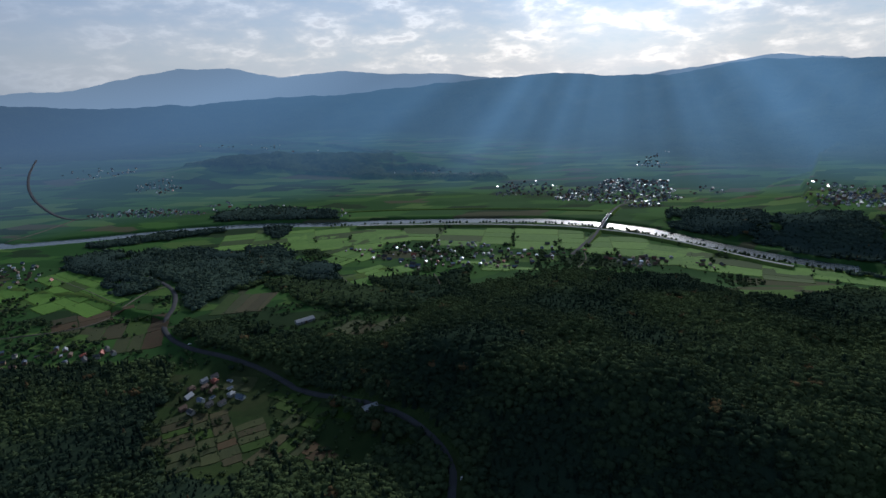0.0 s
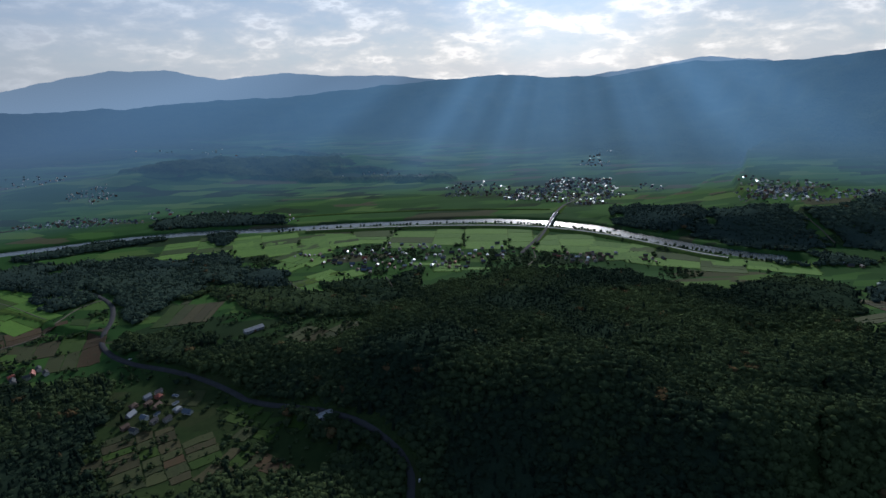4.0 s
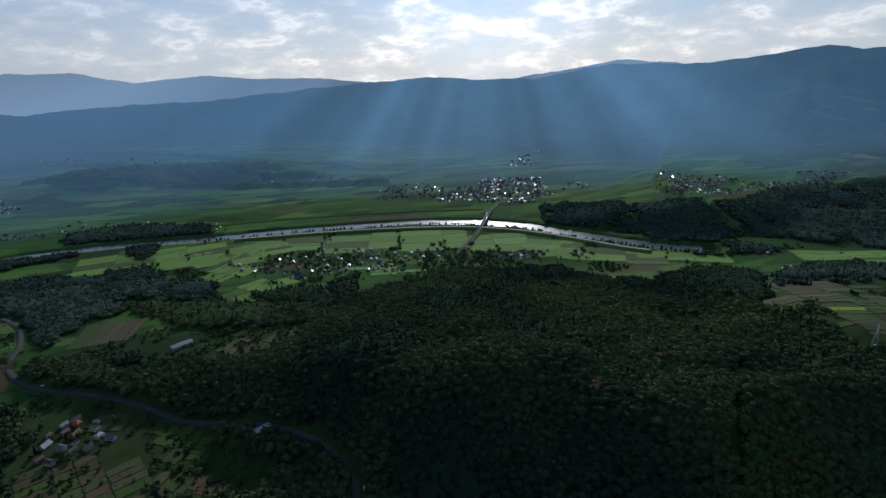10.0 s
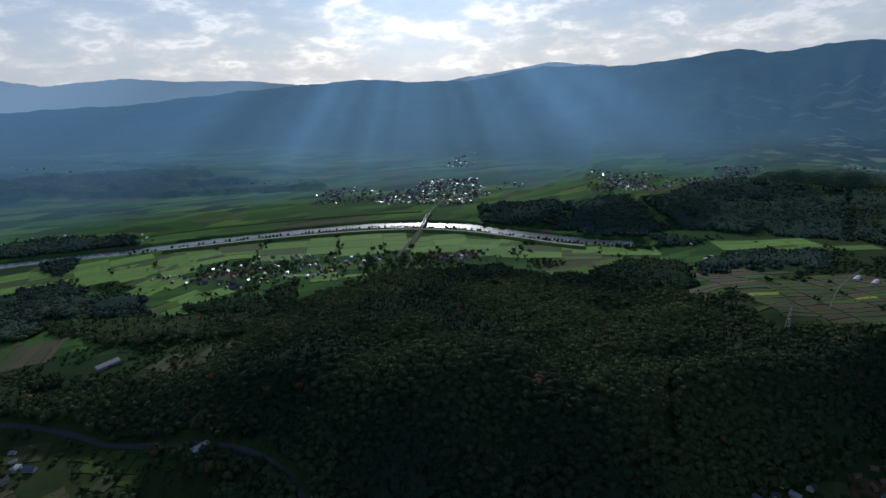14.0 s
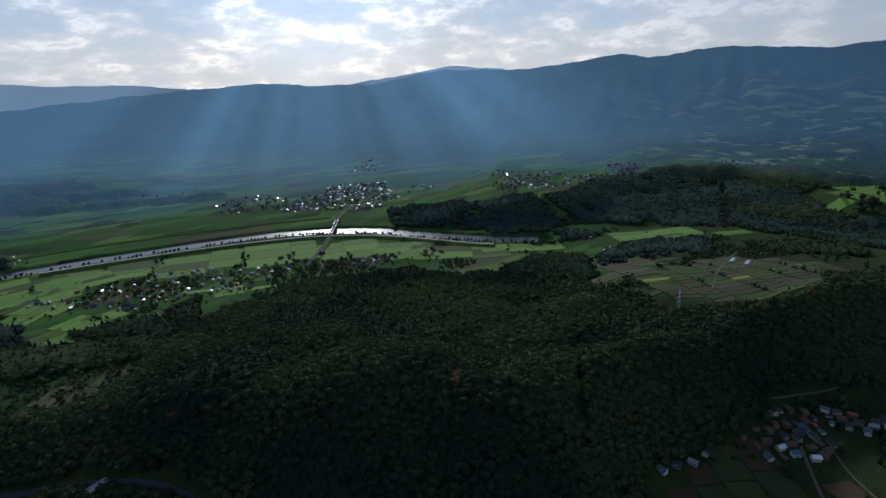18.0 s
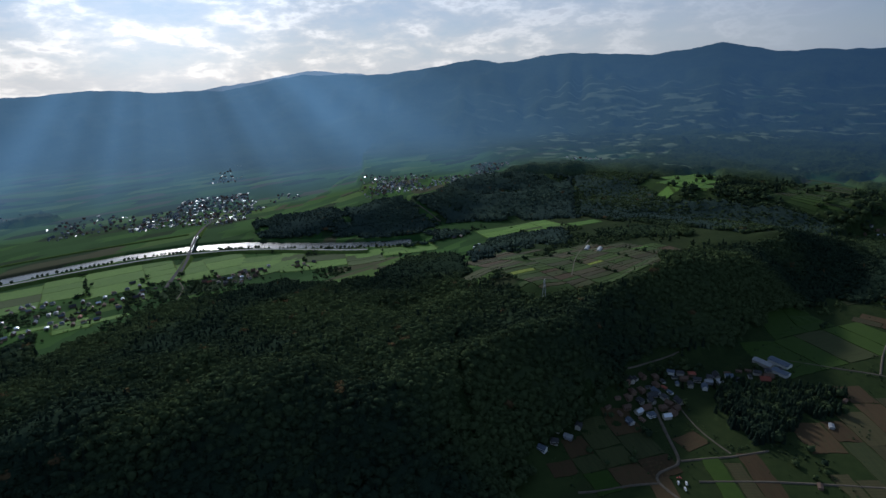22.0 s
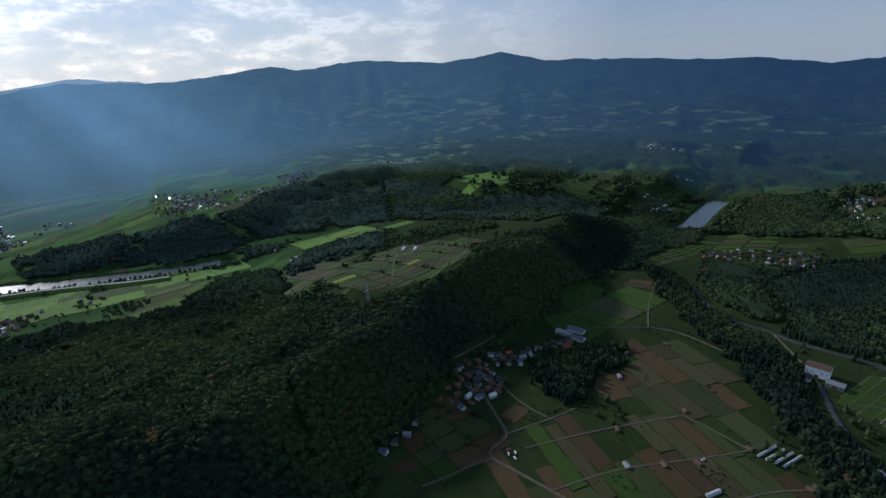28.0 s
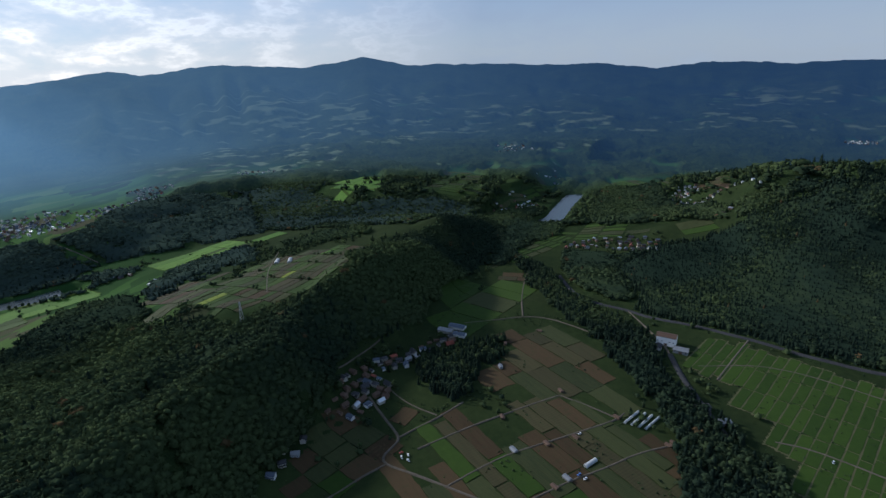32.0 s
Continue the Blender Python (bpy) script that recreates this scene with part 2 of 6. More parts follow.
FARMLAND.append(('west_fields', ((-718, 911), (-683, 935), (-543, 889), (-507, 855), (-521, 789), (-535, 746), (-644, 776), (-749, 808), (-778, 844), (-676, 842)), -34.0, 55, 26, 'rice'))
FARMLAND.append(('west_brown', ((-572, 676), (-575, 715), (-508, 757), (-473, 757), (-505, 709), (-543, 680)), 35.7, 40, 24, 'soil'))
FARMLAND.append(('west_grass', ((-467, 729), (-440, 778), (-380, 647), (-380, 621), (-428, 616), (-497, 657), (-481, 696)), -71.7, 40, 22, 'garden'))
FARMLAND.append(('mid_a', ((-341, 710), (-333, 828), (-264, 799), (-258, 719), (-269, 668), (-308, 668)), -92.0, 60, 14, 'garden'))
FARMLAND.append(('mid_b', ((-178, 660), (-123, 626), (-35, 631), (-29, 577), (-60, 575), (-122, 577), (-188, 622)), 46.8, 50, 16, 'garden'))
FARMLAND.append(('gardens', ((-288, 430), (-280, 480), (-230, 475), (-173, 441), (-181, 399), (-219, 393), (-254, 393)), 29.1, 22, 14, 'garden'))
FARMLAND.append(('orchard', ((-181, 399), (-167, 439), (-146, 421), (-106, 381), (-136, 383), (-164, 367)), 63.4, 20, 14, 'garden'))
FARMLAND.append(('north_garden', ((-315, 529), (-312, 566), (-202, 541), (-204, 521), (-254, 537)), -13.9, 34, 22, 'deep'))
FARMLAND.append(('road_garden', ((-197, 520), (-137, 479), (-84, 440), (-106, 433), (-155, 454)), -33.1, 26, 18, 'deep'))
FARMLAND.append(('brown_plot', ((-147, 419), (-136, 435), (-103, 426), (-99, 406), (-105, 382)), -41.2, 24, 22, 'soil'))
FARMLAND.append(('village_rice', ((-167, 791), (-133, 876), (-58, 866), (-46, 807), (-120, 777)), 29.1, 45, 35, 'rice'))
FARMLAND.append(('village_green', ((-229, 914), (-206, 1013), (-139, 1019), (-145, 896)), 51.1, 40, 25, 'rice'))
FARMLAND.append(('small_green', ((-480, 1012), (-449, 1063), (-394, 1040), (-423, 994)), 18.7, 40, 25, 'rice'))
FARMLAND.append(('plateau', ((497, 407), (545, 439), (627, 461), (749, 480), (766, 408), (796, 314), (667, 266), (614, 302), (552, 332), (509, 347)), -17.0, 36, 13, 'upland'))
FARMLAND.append(('plateau_west', ((548, 529), (628, 570), (697, 514), (544, 443), (526, 486)), -11.8, 40, 13, 'garden'))
FARMLAND.append(('plateau_north', ((741, 733), (794, 755), (905, 716), (954, 617), (943, 519), (892, 576), (790, 676)), -25.7, 60, 24, 'rice'))
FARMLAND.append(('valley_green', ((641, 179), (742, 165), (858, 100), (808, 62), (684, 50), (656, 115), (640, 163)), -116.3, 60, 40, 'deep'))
FARMLAND.append(('strips', ((365, 137), (395, 117), (496, -7), (469, -66), (437, -107), (430, -153), (384, -150), (343, -115), (294, 174), (327, 170)), -46.4, 17, 75, 'mixed'))
FARMLAND.append(('strips_north', ((498, 77), (559, 72), (633, 59), (652, 16), (604, -66), (524, -66), (493, -83), (471, -67), (502, -7), (506, 47)), -46.4, 26, 50, 'mixed'))
FARMLAND.append(('hamlet_fields', ((398, 222), (444, 192), (459, 182), (405, 145), (374, 152), (334, 177), (311, 212), (362, 228)), -29.8, 24, 26, 'mixed'))
FARMLAND.append(('hamlet_fields_b', ((464, 169), (443, 115), (427, 128), (410, 142), (434, 159)), -108.8, 24, 26, 'mixed'))
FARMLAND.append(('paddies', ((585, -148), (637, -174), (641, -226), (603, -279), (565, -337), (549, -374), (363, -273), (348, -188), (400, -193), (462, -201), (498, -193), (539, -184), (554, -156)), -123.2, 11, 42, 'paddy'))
FARMLAND.append(('ravine_meadow', ((724, -52), (705, -96), (673, -85), (698, -58)), -113.4, 40, 20, 'rice'))
FARMLAND.append(('terraces', ((1271, 308), (1596, 323), (1492, 217), (1248, 175), (1221, 249)), -97.9, 50, 13, 'terrace'))
FARMLAND.append(('terraces_b', ((1265, 133), (1422, 75), (1598, -14), (1393, 44), (1262, 106)), -29.7, 50, 14, 'terrace'))
FARMLAND.append(('knob_field', ((1221, 580), (1384, 568), (1454, 513), (1242, 423), (1194, 524)), -9.7, 60, 30, 'rice'))
FARMLAND.append(('valley_terraces', ((1058, -13), (1132, -71), (1048, -129), (1004, -155), (999, -95), (1015, -34)), -108.9, 40, 15, 'terrace'))
FARMLAND.append(('valley_terraces_b', ((878, 102), (1026, 63), (1058, -13), (1006, -13), (910, 46)), -38.5, 34, 14, 'terrace'))
FARMLAND.append(('far_meadow', ((1600, -135), (1637, -177), (1553, -242), (1268, -247), (1305, -168)), -165.2, 60, 22, 'terrace'))
FARMLAND.append(('school_ground', ((1381, -286), (1249, -367), (1118, -339), (1282, -279)), -148.5, 60, 40, 'soil'))
FARMLAND.append(('brown_terrace', ((810, 81), (877, 77), (882, 52), (801, 48)), -3.4, 22, 30, 'soil'))
FARMLAND.append(('clearing', ((972, -188), (1028, -250), (986, -299), (985, -264)), -80.1, 60, 30, 'deep'))
FARMLAND.append(('west_river_rice', ((-485, 1096), (-400, 1172), (-231, 1159), (-102, 1129), (-73, 1051), (-160, 1005), (-252, 1017), (-334, 991), (-438, 1035)), 12, 60, 30, 'rice'))
FARMLAND.append(('east_river_rice', ((432, 983), (509, 880), (578, 804), (682, 764), (658, 735), (526, 752), (451, 804), (380, 879)), -30, 60, 30, 'rice'))
FARMLAND.append(('village_plots', ((46, 905), (113, 877), (166, 844), (105, 811), (42, 831)), -8, 40, 22, 'rice'))
VILLAGES.append(('river_village', ((-160, 1005), (-50, 1043), (83, 979), (194, 991), (285, 925), (261, 878), (167, 852), (88, 823), (31, 809), (-85, 900), (-184, 891)), 125))
VILLAGES.append(('river_village_east', ((289, 905), (360, 879), (407, 850), (388, 830), (316, 838), (269, 869)), 26))
VILLAGES.append(('roadside_houses', ((429, 836), (477, 838), (467, 818), (422, 820)), 6))
VILLAGES.append(('bank_houses', ((627, 869), (691, 838), (677, 839), (620, 852)), 10))
VILLAGES.append(('bridge_town', ((326, 1452), (545, 1598), (682, 1557), (621, 1335), (534, 1218), (412, 1273), (302, 1340)), 280))
VILLAGES.append(('bridge_town_west', ((193, 1568), (324, 1557), (311, 1418), (172, 1464)), 44))
VILLAGES.append(('upper_hamlet', ((641, 1799), (727, 2021), (888, 2050), (699, 1730)), 18))
VILLAGES.append(('terrace_houses', ((803, 1179), (847, 1172), (1006, 1150), (906, 1028), (790, 1120)), 42))
VILLAGES.append(('terrace_houses_b', ((691, 1430), (785, 1404), (745, 1329), (672, 1357)), 7))
VILLAGES.append(('west_town', ((-943, 1320), (-907, 1402), (-618, 1395), (-573, 1339), (-832, 1324)), 55))
VILLAGES.append(('west_hamlet', ((-922, 1652), (-939, 1743), (-847, 1765), (-820, 1681), (-840, 1590)), 24))
VILLAGES.append(('west_hamlet_b', ((-1461, 2031), (-1440, 2189), (-1192, 2108), (-1087, 1778)), 16))
VILLAGES.append(('terrace_factory', ((-1390, 2940), (-594, 2636), (-327, 2271), (-702, 2424)), 10))
VILLAGES.append(('terrace_edge', ((-173, 1854), (156, 1813), (165, 1716), (-149, 1776)), 9))
VILLAGES.append(('left_village', ((-867, 956), (-779, 983), (-695, 914), (-692, 845), (-769, 834)), 20))
VILLAGES.append(('left_village_b', ((-607, 632), (-525, 641), (-481, 598), (-504, 580), (-573, 590)), 15))
VILLAGES.append(('left_village_c', ((-474, 609), (-433, 625), (-416, 607), (-447, 589)), 6))
VILLAGES.append(('orchard_hamlet', ((-297, 516), (-271, 551), (-220, 524), (-218, 500), (-253, 479), (-281, 475)), 17))
VILLAGES.append(('hamlet', ((477, 230), (523, 216), (484, 168), (451, 176), (426, 198), (417, 221), (451, 220)), 46))
VILLAGES.append(('hamlet_north', ((534, 211), (571, 165), (600, 158), (625, 118), (591, 126), (545, 159), (512, 184)), 28))
VILLAGES.append(('hamlet_south', ((324, 242), (367, 239), (387, 226), (343, 229)), 8))
VILLAGES.append(('valley_village', ((996, -24), (1001, -115), (961, -191), (922, -163), (942, -91)), 48))
VILLAGES.append(('school_village', ((1245, -232), (1262, -293), (1065, -352), (1052, -354), (1229, -241)), 32))
VILLAGES.append(('school_village_b', ((1063, -257), (1019, -293), (1012, -287), (1043, -257)), 6))
VILLAGES.append(('slope_village', ((857, 1140), (950, 1050), (1196, 1011), (1153, 962), (896, 967), (794, 1050)), 75))
VILLAGES.append(('slope_village_b', ((1405, 928), (1518, 863), (1457, 820), (1349, 875)), 7))
VILLAGES.append(('north_hamlet', ((1884, 198), (1941, 105), (1886, 82), (1852, 176)), 7))
VILLAGES.append(('far_hamlet', ((1064, -405), (1282, -527), (1268, -534), (1055, -411)), 6))
VILLAGES.append(('far_hamlet_b', ((2096, -952), (2051, -1080), (2013, -1061), (2051, -934)), 8))
VILLAGES.append(('terrace_hamlet', ((1230, 156), (1268, 120), (1343, 85), (1217, 115)), 10))
VILLAGES.append(('plateau_edge', ((639, 871), (684, 841), (748, 798), (772, 723), (711, 762), (623, 807)), 14))
VILLAGES.append(('wood_farm', ((413, 606), (473, 628), (492, 598), (474, 587), (428, 592)), 5))
VILLAGES.append(('west_row', ((-590, 1442), (-258, 1315), (-251, 1276), (-556, 1352)), 26))
VILLAGES.append(('slope_row', ((1178, 1133), (1271, 1046), (1215, 966), (1096, 1033)), 18))
VILLAGES.append(('terrace_row', ((860, 1285), (946, 1159), (840, 1026), (780, 1138)), 14))
VILLAGES.append(('river_hamlet', ((1274, 127), (1316, 69), (1234, 74), (1212, 121)), 14))
VILLAGES.append(('upland_hamlet', ((2007, 232), (1994, 128), (1866, 119), (1862, 216)), 9))
VILLAGES.append(('upland_hamlet_b', ((2124, -963), (2122, -1056), (2056, -1026), (2061, -937)), 9))
VILLAGES.append(('bank_hamlet', ((1589, 51), (1732, -14), (1634, -14), (1515, 49)), 6))
# -- terrain --
def grain(x, y, size, seed=0):
    """Smooth value noise, -1 to 1, with cells of that size in metres."""
    u, v = np.asarray(x, float) / size + 1000.0, np.asarray(y, float) / size + 1000.0
    i, j = np.floor(u).astype(np.int64), np.floor(v).astype(np.int64)
    f, g = u - i, v - j
    f, g = f * f * (3 - 2 * f), g * g * (3 - 2 * g)

    def h(a, b):
        n = (a * 374761393 + b * 668265263 + seed * 1442695041) & 0xFFFFFFFF
        n = ((n ^ (n >> 13)) * 1274126177) & 0xFFFFFFFF
        return ((n ^ (n >> 16)) & 0xFFFF) / 32767.5 - 1.0
    return (h(i, j) * (1 - f) + h(i + 1, j) * f) * (1 - g) + (h(i, j + 1) * (1 - f) + h(i + 1, j + 1) * f) * g


def ramp(v, a, b):
    q = np.clip((np.asarray(v, float) - a) / (b - a), 0, 1)
    return q * q * (3 - 2 * q)


# the skyline of the main range: compass angle, angle over the level
CREST = ((-180, 0.2), (-60, -0.8), (-38, -1.6), (-33, -2.2), (-24, -2.4), (-16, -2.1), (-8, -2.0), (0, -1.4), (5.6, -1.0), (10.6, -0.7), (16.6, -1.1), (22.5, -1.3), (28.2, -0.25),
         (32.5, -0.15), (38.3, -0.3), (47.4, 0.75), (49.6, 0.4), (56.9, 1.1), (63.6, 0.65), (67.3, 0.9), (70.1, 1.55), (74.3, 0.45), (82.2, 0.45), (88, 0.1), (93.1, 0.1),
         (98.6, -0.65), (103.3, -0.2), (110.2, -0.5), (116, -0.45), (140, -0.2), (180, 0.2))
# the farther, paler range
FAR_CREST = ((-180, -0.5), (-60, -0.9), (-38, -0.75), (-33, -0.7), (-29.7, 0.0), (-24.5, 0.75), (-20, 0.75), (-15.2, -0.25), (-9.7, 0.1), (-4, -0.3), (1, -0.5), (6, -1.0), (12, -1.4),
             (20, -1.2), (28, -0.2), (31, 0.3), (36, -0.2), (40, -2), (60, -2), (180, -0.5))
# rounded hills: compass angle, distance, height, half-widths along and across the line of sight
HILLS = ((120, 1250, 128, 330, 420), (104, 1060, 14, 140, 120), (-34, 330, 30, 100, 140), (99, 1330, 12, 110, 80), (-22, 2080, 34, 180, 400), (-6, 2000, 34, 120, 420))
# the wooded ridge below the eye: plan point, height, width of its steep shaded side
RIDGE = ((-360, 680, 6, 60), (-250, 625, 16, 75), (-130, 575, 30, 75), (-50, 500, 48, 95), (50, 425, 68, 125), (150, 370, 80, 150), (240, 330, 80, 140), (320, 318, 75, 110),
         (400, 312, 72, 95), (500, 305, 70, 90), (630, 268, 68, 95), (820, 240, 62, 105), (1000, 215, 45, 95), (1110, 190, 20, 80))
# the foot of the terrace beyond the river: plan point, height of the terrace, width of its slope
TERRACE = ((380, 1240, 0, 40), (470, 1070, 8, 40), (560, 985, 22, 50), (640, 905, 36, 70), (700, 868, 42, 110), (800, 838, 45, 170), (907, 725, 58, 330), (1012, 625, 65, 350), (1060, 560, 55, 230),
           (1085, 480, 48, 140), (1134, 330, 45, 120), (1190, 170, 36, 90), (1240, 80, 30, 70), (1290, 62, 30, 60), (1450, 25, 35, 80), (1640, -30, 40, 90), (1800, -80, 40, 90))
RIVER = ((-2600, 2900), (-1900, 2310), (-1500, 1700), (-1240, 1230), (-957, 1120), (-798, 1150), (-594, 1207), (-442, 1222), (-251, 1208), (-109, 1212), (88, 1196), (228, 1175),
         (344, 1128), (431, 1068), (504, 974), (569, 899), (640, 835), (690, 805))
UPPER_RIVER = ((1190, 30), (1222, 10), (1281, -1), (1368, -18), (1465, -41), (1561, -68), (1625, -86))


def to_river(x, y):
    """Metres from the river's middle line."""
    best = np.full(np.shape(x), 1e9)
    for (ax, ay), (bx, by) in (*zip(RIVER[:-1], RIVER[1:]), *zip(UPPER_RIVER[:-1], UPPER_RIVER[1:])):
        dx, dy = bx - ax, by - ay
        s = np.clip(((x - ax) * dx + (y - ay) * dy) / (dx * dx + dy * dy), 0, 1)
        best = np.minimum(best, np.hypot(x - ax - s * dx, y - ay - s * dy))
    return best


def along(line, x, y):
    """Metres to the left of a line of plan points (negative: right), with the line's two values there."""
    best, values = np.full(np.shape(x), 1e9), [np.zeros(np.shape(x)) for _ in range(3)]
    for p, q in zip(line[:-1], line[1:]):
        dx, dy = q[0] - p[0], q[1] - p[1]
        s = np.clip(((x - p[0]) * dx + (y - p[1]) * dy) / (dx * dx + dy * dy), 0, 1)
        ex, ey = x - p[0] - s * dx, y - p[1] - s * dy
        d = np.hypot(ex, ey)
        near = d < best
        best = np.where(near, d, best)
        for k, v in enumerate((np.where(dx * ey - dy * ex >= 0, d, -d), p[2] + (q[2] - p[2]) * s, p[3] + (q[3] - p[3]) * s)):
            values[k] = np.where(near, v, values[k])
    return values


# where the mountains begin: compass angle, distance
FOOT = ((-180, 3300), (-40, 3500), (-16, 3300), (-4, 2950), (13, 2350), (24, 2050), (41, 1900), (55, 1850), (74, 1700), (120, 1700), (180, 3300))


def height(x, y):
    """The ground's height at plan points, metres over the river plain."""
    x, y = np.asarray(x, float), np.asarray(y, float)
    r, a = np.hypot(x, y) + 1e-6, np.degrees(np.arctan2(x, y))
    z = 2.0 * grain(x, y, 160, 3) + 0.6 * grain(x, y, 45, 4)
    z = z * ramp(to_river(x, y), 60, 200)
    upland = ramp(a + 8 * grain(x, y, 400, 14), 56, 72) * ramp(r, 1350, 2100)
    z = z + upland * (8 + 22 * grain(x, y, 330, 15) + 10 * grain(x, y, 120, 16))
    for az, d, h, lon, lat in HILLS:
        ca, sa = math.cos(math.radians(az)), math.sin(math.radians(az))
        u, v = x * sa + y * ca - d, x * ca - y * sa
        bump = np.exp(-(u / lon) ** 2 - (v / lat) ** 2)
        z = z + h * bump * (1 + 0.30 * grain(x, y, 120, int(d)) + 0.15 * grain(x, y, 45, int(d) + 1))
    d, h, w = along(RIDGE, x + 22 * grain(x, y, 110, 17), y + 22 * grain(x, y, 110, 18))
    steep = np.clip(-d / w, 0, 1)
    side = np.where(d < 0, 1 - 0.5 * steep - 0.5 * ramp(steep, 0, 1), 1 - 0.72 * ramp(d, 10, 420) - 0.28 * ramp(d, 340, 520))
    rough = 1 + (0.24 * grain(x, y, 120, 5) + 0.15 * grain(x, y, 48, 6)) * ramp(d + 40, 0, 60) * (1 - 0.8 * ramp(x, 480, 600) * ramp(d, 20, 60)) * ramp(470 - d, 0, 200)
    z = z + h * side * rough * ramp(to_river(x, y), 40, 150)
    d, h, w = along(TERRACE, x + 20 * grain(x, y, 90, 19), y + 20 * grain(x, y, 90, 20))
    z = z + h * ramp(d, 0, 1) * ramp(to_river(x, y), 28, 60) * (0.5 * np.clip(d / w, 0, 1) + 0.5 * ramp(d / w, 0, 1)) * (1 + 0.16 * grain(x, y, 75, 29) * ramp(w - d, 0, 60))
    foot = np.interp(a, [c[0] for c in FOOT], [c[1] for c in FOOT]) + 170 * grain(x, y, 620, 8) + 60 * grain(x, y, 240, 7)
    crest = EYE + 4150 * np.tan(np.radians(np.interp(a, [c[0] for c in CREST], [c[1] for c in CREST])))
    far = EYE + 4800 * np.tan(np.radians(np.interp(a, [c[0] for c in FAR_CREST], [c[1] for c in FAR_CREST])))
    spur = 1 + (0.20 * grain(a * 45, r * 0.10, 130, 9) + 0.15 * grain(a * 45, r * 0.16, 48, 10)) * (1 - 0.6 * ramp(a, 52, 68))
    up = np.clip((r - foot) / (4150 - foot), 0, 1)
    up = up * up * (3 - 2 * up) * (1 - ramp(a, 50, 74)) + up ** 1.25 * ramp(a, 50, 74)
    fine = grain(x, y, 150, 11) * 8 + grain(x, y, 60, 12) * 5 + grain(x, y, 24, 13) * 3
    fine = fine + (36 * grain(x, y, 420, 35) + 20 * grain(x, y, 170, 36)) * ramp(r, 1900, 2400) * (1 - ramp(r, 3300, 3900)) * ramp(a, 40, 62)
    main = crest * up * (spur + (1 - spur) * ramp(r, 3300, 4000)) + fine * up
    back = main * (1 - 0.5 * ramp(r, 4160, 4350)) * (1 - ramp(r, 4400, 4700)) + (far + fine) * ramp(r, 4450, 4800)
    z = np.where(r > 4150, back, z * (1 - ramp(r, foot, foot + 700)) + main)
    bed = 1 - ramp(to_river(x, y), 15, 29)
    valley = 1 - ramp(to_river(x, y), 34, 90)
    return z * (1 - valley * (x > 900) * 0.9) * (1 - bed) - 8.0 * bed
# -- terrain ends --


def mesh_object(name, verts, faces, material, parent=None, smooth=True):
    me = bpy.data.meshes.new(name)
    me.from_pydata([tuple(v) for v in verts], [], [tuple(f) for f in faces])
    if smooth:
        me.polygons.foreach_set("use_smooth", [True] * len(me.polygons))
    if material:
        me.materials.append(material)
    ob = new(name, me)
    if parent:
        ob.parent = parent
    return ob


def material(name):
    m = bpy.data.materials.new(name)
    m.use_nodes = True
    t = m.node_tree
    t.nodes.clear()
    out, bsdf = t.nodes.new("ShaderNodeOutputMaterial"), t.nodes.new("ShaderNodeBsdfPrincipled")
    t.links.new(bsdf.outputs[0], out.inputs[0])
    return m, t, bsdf


def mottled(name, dark, light, size, rough=0.9, fine=None, bump=0.0, spec=0.2):
    """A matt surface whose colour wanders between two tones at two scales."""
    m, t, bsdf = material(name)
    pos = t.nodes.new("ShaderNodeNewGeometry")
    a = node(t, "ShaderNodeTexNoise", Scale=1.0 / size, Detail=5.0, Roughness=0.6)
    b = node(t, "ShaderNodeTexNoise", Scale=1.0 / (fine or size / 7), Detail=3.0)
    t.links.new(pos.outputs["Position"], a.inputs["Vector"])
    t.links.new(pos.outputs["Position"], b.inputs["Vector"])
    both = t.nodes.new("ShaderNodeMath"); both.operation = "MULTIPLY_ADD"
    both.inputs[1].default_value = 0.45
    t.links.new(b.outputs["Fac"], both.inputs[0])
    half = t.nodes.new("ShaderNodeMath"); half.operation = "MULTIPLY"; half.inputs[1].default_value = 0.6
    t.links.new(a.outputs["Fac"], half.inputs[0]); t.links.new(half.outputs[0], both.inputs[2])
    rampn = t.nodes.new("ShaderNodeValToRGB")
    rampn.color_ramp.elements[0].position, rampn.color_ramp.elements[1].position = 0.36, 0.68
    rampn.color_ramp.elements[0].color, rampn.color_ramp.elements[1].color = (*dark, 1), (*light, 1)
    t.links.new(both.outputs[0], rampn.inputs[0]); t.links.new(rampn.outputs[0], bsdf.inputs["Base Color"])
    bsdf.inputs["Roughness"].default_value = rough
    bsdf.inputs["Specular IOR Level"].default_value = spec
    if bump:
        bn = t.nodes.new("ShaderNodeBump"); bn.inputs["Strength"].default_value = bump; bn.inputs["Distance"].default_value = size * 0.3
        t.links.new(both.outputs[0], bn.inputs["Height"]); t.links.new(bn.outputs[0], bsdf.inputs["Normal"])
    return m




